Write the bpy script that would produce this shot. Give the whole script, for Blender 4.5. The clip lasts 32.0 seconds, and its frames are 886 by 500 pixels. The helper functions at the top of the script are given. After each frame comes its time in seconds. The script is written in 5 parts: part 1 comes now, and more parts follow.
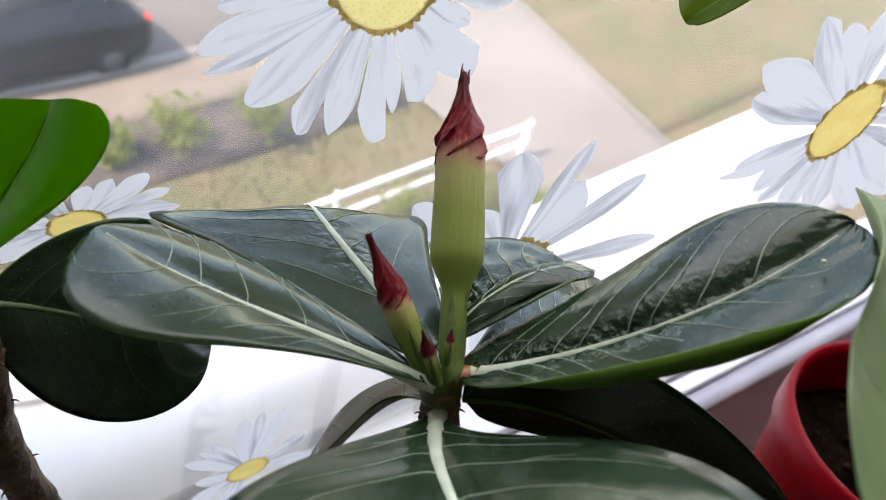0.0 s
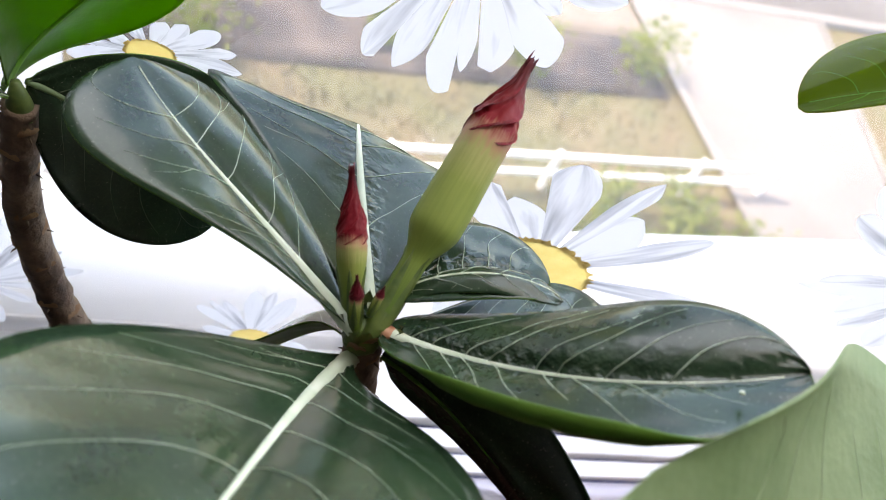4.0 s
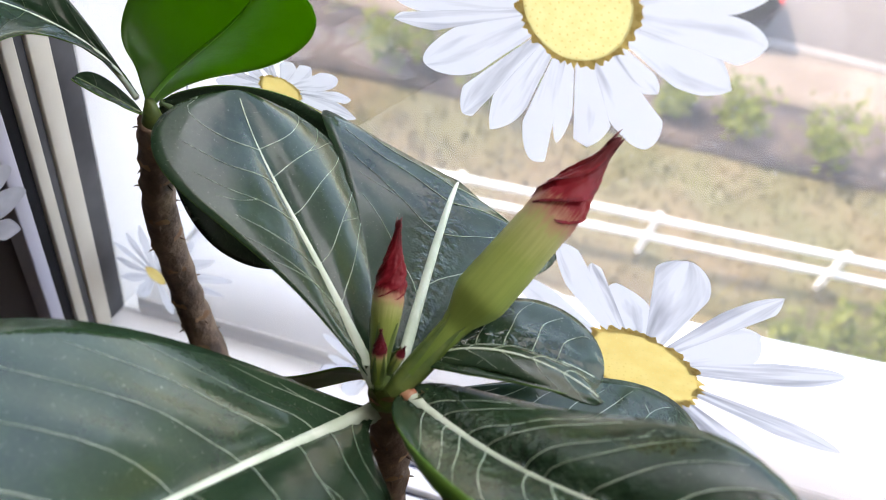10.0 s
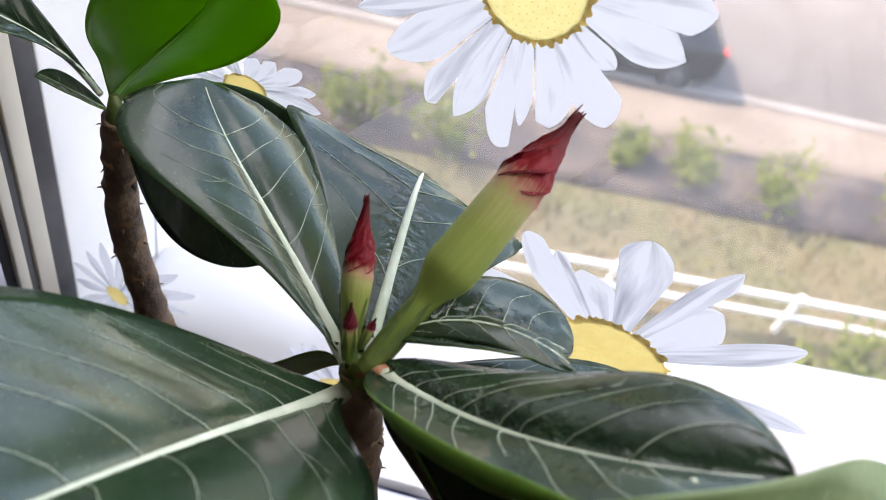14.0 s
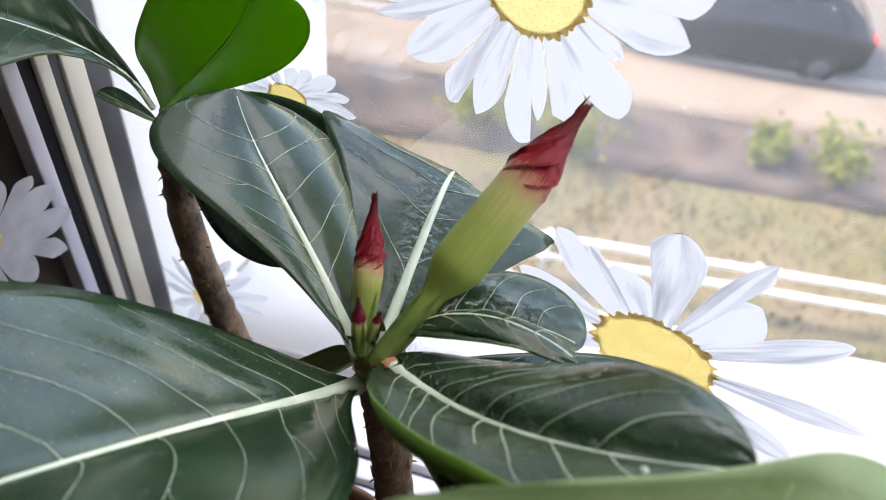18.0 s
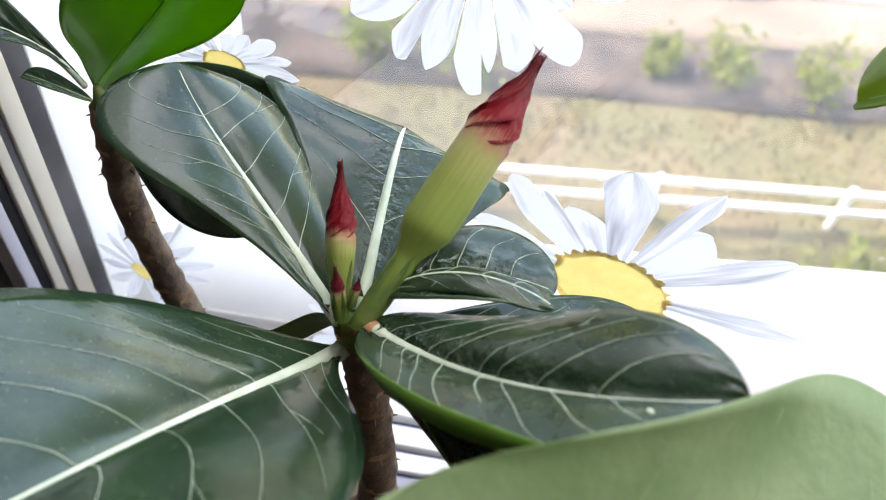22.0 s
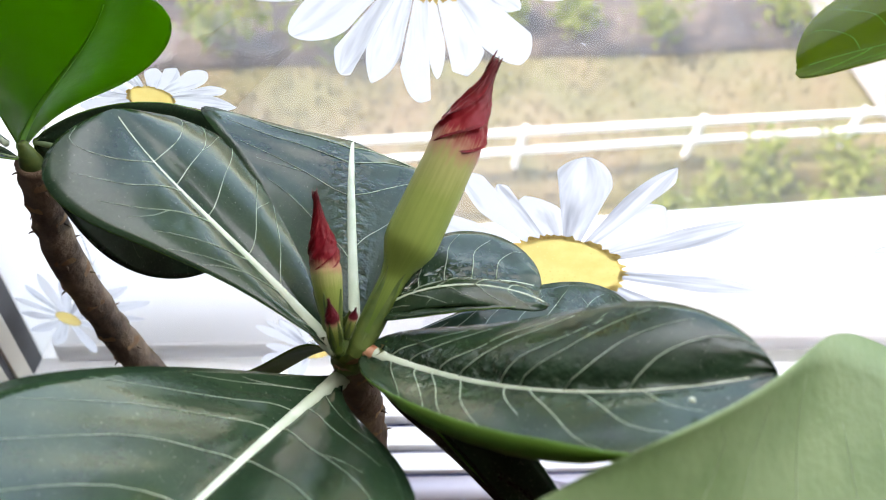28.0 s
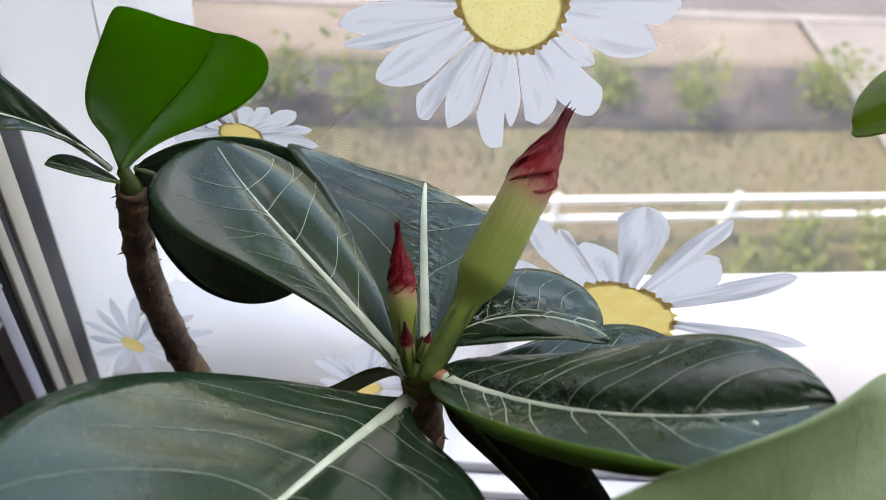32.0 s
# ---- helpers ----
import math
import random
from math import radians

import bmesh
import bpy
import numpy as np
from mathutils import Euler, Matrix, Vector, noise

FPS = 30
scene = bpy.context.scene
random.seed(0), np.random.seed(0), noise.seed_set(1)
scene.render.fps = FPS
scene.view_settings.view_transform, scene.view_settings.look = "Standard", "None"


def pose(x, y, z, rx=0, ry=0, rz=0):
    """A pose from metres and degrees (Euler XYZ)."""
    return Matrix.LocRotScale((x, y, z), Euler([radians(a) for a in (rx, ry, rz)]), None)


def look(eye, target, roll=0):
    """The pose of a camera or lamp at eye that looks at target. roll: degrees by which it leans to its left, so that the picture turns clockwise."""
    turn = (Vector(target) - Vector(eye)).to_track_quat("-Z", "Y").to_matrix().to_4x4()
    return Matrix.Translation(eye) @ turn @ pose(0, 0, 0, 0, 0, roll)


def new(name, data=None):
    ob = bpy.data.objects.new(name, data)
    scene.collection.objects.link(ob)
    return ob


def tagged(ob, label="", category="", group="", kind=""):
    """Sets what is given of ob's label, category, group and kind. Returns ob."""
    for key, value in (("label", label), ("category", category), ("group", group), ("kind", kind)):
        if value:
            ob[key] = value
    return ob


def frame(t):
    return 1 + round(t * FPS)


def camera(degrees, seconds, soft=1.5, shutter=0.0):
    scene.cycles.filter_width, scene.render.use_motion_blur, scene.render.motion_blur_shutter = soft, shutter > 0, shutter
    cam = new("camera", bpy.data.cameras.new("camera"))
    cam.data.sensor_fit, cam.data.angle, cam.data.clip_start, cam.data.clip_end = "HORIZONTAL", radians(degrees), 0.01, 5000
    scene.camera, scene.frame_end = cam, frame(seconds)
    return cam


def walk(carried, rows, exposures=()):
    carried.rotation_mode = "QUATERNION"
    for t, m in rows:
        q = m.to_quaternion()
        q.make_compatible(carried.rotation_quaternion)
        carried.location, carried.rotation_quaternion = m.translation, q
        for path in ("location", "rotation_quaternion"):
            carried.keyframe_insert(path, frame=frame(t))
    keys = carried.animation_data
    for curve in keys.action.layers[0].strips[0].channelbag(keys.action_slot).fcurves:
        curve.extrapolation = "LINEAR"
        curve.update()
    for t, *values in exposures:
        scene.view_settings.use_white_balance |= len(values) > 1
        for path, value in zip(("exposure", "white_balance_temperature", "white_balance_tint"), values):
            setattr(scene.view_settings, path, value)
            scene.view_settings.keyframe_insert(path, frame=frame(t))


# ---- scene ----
cam = camera(55.8, 32.0, soft=0.9)
PATH = [
    (0, (-0.0013, -0.0105, 1.2807), (0.7888, 1.2794, -0.0277), 15.04),
    (0.5, (0.0004, -0.0137, 1.2811), (0.7773, 1.2883, -0.0232), 16.26),
    (1, (0.0078, -0.0209, 1.2838), (0.7411, 1.2862, -0.0406), 17.52),
    (1.5, (0.0127, -0.0246, 1.2860), (0.6944, 1.3007, -0.0477), 19.26),
    (2, (0.0215, -0.0202, 1.2850), (0.6520, 1.3137, -0.0652), 20.42),
    (2.5, (0.0316, -0.0206, 1.2854), (0.6122, 1.3086, -0.0916), 21.70),
    (4.5, (0.066, -0.011, 1.304), (0.35, 1.233, -0.236), 30.6),
    (5, (0.078, -0.006, 1.307), (0.257, 1.215, -0.266), 29.2),
    (5.5, (0.083, -0.005, 1.306), (0.133, 1.211, -0.282), 26.8),
    (6, (0.086, -0.004, 1.308), (0.036, 1.218, -0.274), 25.3),
    (6.5, (0.094, 0.004, 1.305), (0.002, 1.219, -0.281), 24.5),
    (7, (0.097, 0.01, 1.303), (-0.057, 1.207, -0.292), 22.7),
    (7.5, (0.1, 0.008, 1.305), (-0.086, 1.206, -0.286), 21.8),
    (8, (0.102, 0.01, 1.301), (-0.107, 1.207, -0.287), 20.7),
    (8.5, (0.106, 0.008, 1.307), (-0.121, 1.219, -0.269), 19.7),
    (9, (0.107, 0.009, 1.309), (-0.127, 1.217, -0.268), 19.0),
    (9.5, (0.108, 0.006, 1.31), (-0.135, 1.217, -0.263), 18.5),
    (10, (0.108, 0.007, 1.308), (-0.135, 1.215, -0.267), 18.5),
    (10.5, (0.109, 0.009, 1.299), (-0.11, 1.253, -0.252), 19.1),
    (11, (0.112, 0.004, 1.29), (-0.089, 1.338, -0.186), 19.6),
    (11.5, (0.111, 0.0, 1.294), (-0.084, 1.344, -0.174), 19.3),
    (12, (0.11, -0.004, 1.297), (-0.092, 1.349, -0.162), 19.0),
    (12.5, (0.11, -0.007, 1.293), (-0.093, 1.356, -0.157), 19.3),
    (13, (0.112, -0.003, 1.292), (-0.086, 1.35, -0.169), 19.4),
    (13.5, (0.113, -0.004, 1.291), (-0.089, 1.334, -0.181), 19.3),
    (14, (0.116, -0.009, 1.296), (-0.102, 1.322, -0.181), 18.7),
    (14.5, (0.116, -0.01, 1.294), (-0.124, 1.3, -0.198), 17.8),
    (15, (0.123, -0.007, 1.306), (-0.195, 1.224, -0.238), 15.5),
    (15.5, (0.125, -0.006, 1.308), (-0.253, 1.171, -0.264), 13.4),
    (17.5, (0.137, 0.0, 1.302), (-0.378, 1.207, -0.208), 7.7),
    (18, (0.148, 0.001, 1.302), (-0.356, 1.207, -0.212), 7.7),
    (18.5, (0.149, 0.001, 1.302), (-0.355, 1.208, -0.212), 7.4),
    (19, (0.142, 0.005, 1.301), (-0.347, 1.203, -0.225), 7.7),
    (19.5, (0.146, 0.005, 1.303), (-0.309, 1.222, -0.217), 7.8),
    (20, (0.142, -0.001, 1.3), (-0.266, 1.238, -0.216), 8.5),
    (20.5, (0.136, 0.0, 1.295), (-0.208, 1.26, -0.22), 9.7),
    (21, (0.135, -0.001, 1.295), (-0.172, 1.254, -0.232), 10.1),
    (21.5, (0.131, 0.0, 1.296), (-0.141, 1.227, -0.26), 10.6),
    (22, (0.131, -0.003, 1.308), (-0.122, 1.18, -0.285), 10.6),
    (22.5, (0.13, -0.003, 1.314), (-0.109, 1.137, -0.311), 10.3),
    (23, (0.128, -0.003, 1.313), (-0.099, 1.11, -0.333), 10.6),
    (23.5, (0.123, 0.001, 1.314), (-0.1, 1.095, -0.345), 10.6),
    (24, (0.122, 0.006, 1.314), (-0.09, 1.074, -0.363), 10.3),
    (24.5, (0.119, 0.005, 1.31), (-0.062, 1.085, -0.364), 9.8),
    (26.5, (0.1, -0.009, 1.313), (0.087, 1.165, -0.306), 13.2),
    (27, (0.099, -0.006, 1.312), (0.106, 1.175, -0.303), 13.1),
    (27.5, (0.1, -0.003, 1.314), (0.129, 1.19, -0.291), 13.2),
    (28, (0.1, -0.002, 1.312), (0.139, 1.2, -0.285), 13.1),
    (28.5, (0.1, -0.001, 1.313), (0.137, 1.226, -0.266), 12.3),
    (29, (0.1, -0.001, 1.313), (0.132, 1.237, -0.257), 12.0),
    (29.5, (0.098, -0.004, 1.313), (0.126, 1.237, -0.256), 12.2),
    (30, (0.102, -0.012, 1.317), (0.114, 1.244, -0.24), 12.2),
    (30.5, (0.098, -0.018, 1.313), (0.088, 1.247, -0.236), 12.3),
    (31, (0.101, -0.018, 1.315), (0.074, 1.255, -0.228), 12.1),
    (31.5, (0.097, -0.019, 1.317), (0.045, 1.271, -0.21), 12.0),
    (32, (0.09, -0.021, 1.317), (0.027, 1.285, -0.197), 12.3),
]
EXPOSURES = [(0, 2.5, 7950, 16), (2.5, 2.8, 7950, 16), (6, 3.02, 7850, 16), (9, 2.92, 7850, 17), (13, 2.8, 7850, 19), (15, 2.76, 7850, 19), (19, 2.94, 7850, 16), (24, 3.08, 7850, 14), (28, 3.1, 7850, 14), (30, 3.0, 7850, 15), (31, 2.83, 7850, 16), (32, 2.44, 7850, 16)]
walk(cam, [(t, look(eye, target, roll)) for t, eye, target, roll in PATH], EXPOSURES)
cam.data.dof.use_dof, cam.data.dof.focus_distance, cam.data.dof.aperture_fstop = True, 0.27, 14.0
SKY, SUN, SUN_TURN, FILL = 0.15, 1.4, -94.0, 2.4
RED_AT, RED_H = (0.357, 0.107), 0.150
# ---------------------------------------------------------------- world and light
world = bpy.data.worlds.new("sky")
scene.world = world
world.use_nodes = True
wn = world.node_tree
sky = wn.nodes.new("ShaderNodeTexSky")
sky.sky_type, sky.sun_disc = "NISHITA", False
sky.sun_elevation, sky.sun_rotation = radians(48), radians(SUN_TURN)
sky.air_density, sky.dust_density = 1.0, 1.2
wn.links.new(sky.outputs[0], wn.nodes["Background"].inputs[0])
wn.nodes["Background"].inputs[1].default_value = SKY
sun = new("sun", bpy.data.lights.new("sun", "SUN"))
sun.data.energy, sun.data.angle, sun.data.color = SUN, radians(0.6), (1.0, 0.95, 0.88)
sun_from = Vector((math.sin(radians(SUN_TURN)) * math.cos(radians(48)), math.cos(radians(SUN_TURN)) * math.cos(radians(48)), math.sin(radians(48))))
sun.matrix_world = look((0, 0, 20), Vector((0, 0, 20)) - sun_from)
# added unseen area lamp in the upper window opening, brightens the room like sky
fill = new("window_fill_lamp", bpy.data.lights.new("window_fill_lamp", "AREA"))
fill.data.shape, fill.data.size, fill.data.size_y = "RECTANGLE", 1.7, 0.75
fill.data.energy, fill.data.color = FILL, (0.90, 0.95, 1.0)
fill.matrix_world = look((0.40, 0.30, 1.86), (0.25, -0.5, 1.15))


# ---------------------------------------------------------------- materials
def mat(name, color, rough=0.5, color2=None, scale=20.0, bump=0.0, bump_scale=80.0, metal=0.0, spec=0.5, translucent=0.0, trans_color=None,
        detail=6.0, stops=(0.35, 0.65), coat=0.0, rough2=None, fine=None):
    """A Principled surface with two scales of variation; translucent: the share of light that passes a thin blade."""
    m = bpy.data.materials.new(name)
    m.use_nodes = True
    t = m.node_tree
    b = t.nodes["Principled BSDF"]
    b.inputs["Roughness"].default_value, b.inputs["Metallic"].default_value = rough, metal
    b.inputs["Specular IOR Level"].default_value = spec
    b.inputs["Coat Weight"].default_value, b.inputs["Coat Roughness"].default_value = coat, 0.12
    at = t.nodes.new("ShaderNodeTexCoord")
    big = t.nodes.new("ShaderNodeTexNoise")
    big.inputs["Scale"].default_value, big.inputs["Detail"].default_value = scale, detail
    t.links.new(at.outputs["Object"], big.inputs["Vector"])
    ramp = t.nodes.new("ShaderNodeValToRGB")
    ramp.color_ramp.elements[0].position, ramp.color_ramp.elements[1].position = stops
    ramp.color_ramp.elements[0].color = (*color, 1)
    ramp.color_ramp.elements[1].color = (*(color2 or [min(1, c * 1.25) for c in color]), 1)
    t.links.new(big.outputs["Fac"], ramp.inputs["Fac"])
    colour = ramp.outputs["Color"]
    small = t.nodes.new("ShaderNodeTexNoise")
    small.inputs["Scale"].default_value, small.inputs["Detail"].default_value = bump_scale, 4
    t.links.new(at.outputs["Object"], small.inputs["Vector"])
    if fine:
        speck = t.nodes.new("ShaderNodeMix")
        speck.data_type, speck.blend_type = "RGBA", "MULTIPLY"
        speck.inputs["Factor"].default_value = fine
        t.links.new(colour, speck.inputs["A"])
        t.links.new(small.outputs["Fac"], speck.inputs["B"])
        colour = speck.outputs["Result"]
    t.links.new(colour, b.inputs["Base Color"])
    if rough2 is not None:
        span = t.nodes.new("ShaderNodeMapRange")
        span.inputs["To Min"].default_value, span.inputs["To Max"].default_value = rough, rough2
        t.links.new(small.outputs["Fac"], span.inputs["Value"])
        t.links.new(span.outputs["Result"], b.inputs["Roughness"])
    if bump:
        bn = t.nodes.new("ShaderNodeBump")
        bn.inputs["Strength"].default_value, bn.inputs["Distance"].default_value = 1.0, bump
        t.links.new(small.outputs["Fac"], bn.inputs["Height"])
        t.links.new(bn.outputs["Normal"], b.inputs["Normal"])
    if translucent:
        tr = t.nodes.new("ShaderNodeBsdfTranslucent")
        tr.inputs["Color"].default_value = (*(trans_color or color), 1)
        mix = t.nodes.new("ShaderNodeMixShader")
        mix.inputs[0].default_value = translucent
        t.links.new(b.outputs[0], mix.inputs[1])
        t.links.new(tr.outputs[0], mix.inputs[2])
        t.links.new(mix.outputs[0], t.nodes["Material Output"].inputs["Surface"])
    return m


def leaf_mat(name):
    """Waxy dark leaf: mottled green, a net of fine paler veinlets, specks of dust, uneven gloss."""
    m = mat(name, (0.009, 0.024, 0.012), 0.2, (0.018, 0.041, 0.020), 60, spec=0.42)
    t = m.node_tree
    b = t.nodes["Principled BSDF"]
    at = t.nodes["Texture Coordinate"]
    base = b.inputs["Base Color"].links[0].from_socket
    net = t.nodes.new("ShaderNodeTexVoronoi")
    net.feature = "DISTANCE_TO_EDGE"
    net.inputs["Scale"].default_value = 420
    warp = t.nodes.new("ShaderNodeTexNoise")
    warp.inputs["Scale"].default_value = 160
    add = t.nodes.new("ShaderNodeMix")
    add.data_type, add.blend_type = "RGBA", "LINEAR_LIGHT"
    add.inputs["Factor"].default_value = 0.004
    t.links.new(at.outputs["Object"], warp.inputs["Vector"])
    t.links.new(at.outputs["Object"], add.inputs["A"])
    t.links.new(warp.outputs["Color"], add.inputs["B"])
    t.links.new(add.outputs["Result"], net.inputs["Vector"])
    line = t.nodes.new("ShaderNodeMapRange")
    line.inputs["From Min"].default_value, line.inputs["From Max"].default_value = 0.0, 0.09
    line.inputs["To Min"].default_value, line.inputs["To Max"].default_value = 0.16, 0.0
    t.links.new(net.outputs["Distance"], line.inputs["Value"])
    tint = t.nodes.new("ShaderNodeMix")
    tint.data_type = "RGBA"
    tint.inputs["B"].default_value = (0.05, 0.09, 0.045, 1)
    t.links.new(line.outputs["Result"], tint.inputs["Factor"])
    t.links.new(base, tint.inputs["A"])
    dots = t.nodes.new("ShaderNodeTexNoise")
    dots.inputs["Scale"].default_value, dots.inputs["Detail"].default_value = 1500, 1
    t.links.new(at.outputs["Object"], dots.inputs["Vector"])
    cut = t.nodes.new("ShaderNodeMapRange")
    cut.inputs["From Min"].default_value, cut.inputs["From Max"].default_value = 0.715, 0.765
    cut.inputs["To Max"].default_value = 0.4
    t.links.new(dots.outputs["Fac"], cut.inputs["Value"])
    speck = t.nodes.new("ShaderNodeMix")
    speck.data_type = "RGBA"
    speck.inputs["B"].default_value = (0.30, 0.34, 0.28, 1)
    t.links.new(cut.outputs["Result"], speck.inputs["Factor"])
    t.links.new(tint.outputs["Result"], speck.inputs["A"])
    t.links.new(speck.outputs["Result"], b.inputs["Base Color"])
    haze = t.nodes.new("ShaderNodeTexNoise")
    haze.inputs["Scale"].default_value, haze.inputs["Detail"].default_value = 55, 5
    t.links.new(at.outputs["Object"], haze.inputs["Vector"])
    gloss = t.nodes.new("ShaderNodeMapRange")
    gloss.inputs["From Min"].default_value, gloss.inputs["From Max"].default_value = 0.3, 0.7
    gloss.inputs["To Min"].default_value, gloss.inputs["To Max"].default_value = 0.13, 0.28
    t.links.new(haze.outputs["Fac"], gloss.inputs["Value"])
    t.links.new(gloss.outputs["Result"], b.inputs["Roughness"])
    fine = t.nodes.new("ShaderNodeTexNoise")
    fine.inputs["Scale"].default_value, fine.inputs["Detail"].default_value = 340, 3
    t.links.new(at.outputs["Object"], fine.inputs["Vector"])
    total = t.nodes.new("ShaderNodeMath")
    total.operation = "MULTIPLY_ADD"
    total.inputs[1].default_value = 0.6
    t.links.new(fine.outputs["Fac"], total.inputs[0])
    total.inputs[2].default_value = 0.0
    bump = t.nodes.new("ShaderNodeBump")
    bump.inputs["Strength"].default_value, bump.inputs["Distance"].default_value = 0.5, 0.00022
    t.links.new(total.outputs[0], bump.inputs["Height"])
    fold, amount, folds, crease = t.nodes.new("ShaderNodeTexNoise"), t.nodes.new("ShaderNodeAttribute"), t.nodes.new("ShaderNodeMath"), t.nodes.new("ShaderNodeBump")
    fold.inputs["Scale"].default_value, fold.inputs["Detail"].default_value = 330, 2
    t.links.new(at.outputs["Object"], fold.inputs["Vector"])
    amount.attribute_name = "crinkle"
    folds.operation = "MULTIPLY"
    t.links.new(fold.outputs["Fac"], folds.inputs[0])
    t.links.new(amount.outputs["Fac"], folds.inputs[1])
    crease.inputs["Strength"].default_value, crease.inputs["Distance"].default_value = 1.0, 0.0045
    t.links.new(folds.outputs[0], crease.inputs["Height"])
    t.links.new(bump.outputs["Normal"], crease.inputs["Normal"])
    t.links.new(crease.outputs["Normal"], b.inputs["Normal"])
    return m


def glass_mat(name, dust):
    """Clear window glass with a thin, uneven film of dust."""
    m = bpy.data.materials.new(name)
    m.use_nodes = True
    t = m.node_tree
    t.nodes.remove(t.nodes["Principled BSDF"])
    clear, gloss = t.nodes.new("ShaderNodeBsdfTransparent"), t.nodes.new("ShaderNodeBsdfGlossy")
    gloss.inputs["Roughness"].default_value = 0.02
    facing = t.nodes.new("ShaderNodeLayerWeight")
    facing.inputs["Blend"].default_value = 0.3
    fres = t.nodes.new("ShaderNodeMapRange")
    fres.inputs["To Min"].default_value, fres.inputs["To Max"].default_value = 0.02, 0.35
    power = t.nodes.new("ShaderNodeMath")
    power.operation = "POWER"
    power.inputs[1].default_value = 3.0
    t.links.new(facing.outputs["Facing"], power.inputs[0])
    t.links.new(power.outputs[0], fres.inputs["Value"])
    pane = t.nodes.new("ShaderNodeMixShader")
    t.links.new(fres.outputs[0], pane.inputs[0])
    t.links.new(clear.outputs[0], pane.inputs[1])
    t.links.new(gloss.outputs[0], pane.inputs[2])
    haze = t.nodes.new("ShaderNodeBsdfTranslucent")
    haze.inputs["Color"].default_value = (0.95, 0.96, 1.0, 1)
    at, film, spots = t.nodes.new("ShaderNodeTexCoord"), t.nodes.new("ShaderNodeTexNoise"), t.nodes.new("ShaderNodeTexNoise")
    film.inputs["Scale"].default_value, spots.inputs["Scale"].default_value = 9.0, 420.0
    for n in (film, spots):
        t.links.new(at.outputs["Object"], n.inputs["Vector"])
    r1, r2, add = t.nodes.new("ShaderNodeMapRange"), t.nodes.new("ShaderNodeMapRange"), t.nodes.new("ShaderNodeMath")
    r1.inputs["From Min"].default_value, r1.inputs["From Max"].default_value = 0.3, 0.7
    r1.inputs["To Min"].default_value, r1.inputs["To Max"].default_value = dust * 0.6, dust * 1.4
    r2.inputs["From Min"].default_value, r2.inputs["From Max"].default_value = 0.70, 0.75
    r2.inputs["To Min"].default_value, r2.inputs["To Max"].default_value = 0.0, 0.22
    t.links.new(film.outputs["Fac"], r1.inputs["Value"])
    t.links.new(spots.outputs["Fac"], r2.inputs["Value"])
    t.links.new(r1.outputs["Result"], add.inputs[0])
    t.links.new(r2.outputs["Result"], add.inputs[1])
    # the film fades out over the lowest hand's width, so it doesn't grey the sill
    axes, low, film_on = t.nodes.new("ShaderNodeSeparateXYZ"), t.nodes.new("ShaderNodeMapRange"), t.nodes.new("ShaderNodeMath")
    t.links.new(at.outputs["Object"], axes.inputs[0])
    low.inputs["From Min"].default_value, low.inputs["From Max"].default_value = 0.075, 0.15
    t.links.new(axes.outputs["Z"], low.inputs["Value"])
    film_on.operation = "MULTIPLY"
    t.links.new(add.outputs[0], film_on.inputs[0])
    t.links.new(low.outputs["Result"], film_on.inputs[1])
    both = t.nodes.new("ShaderNodeMixShader")
    t.links.new(film_on.outputs[0], both.inputs[0])
    t.links.new(pane.outputs[0], both.inputs[1])
    t.links.new(haze.outputs[0], both.inputs[2])
    t.links.new(both.outputs[0], t.nodes["Material Output"].inputs["Surface"])
    return m


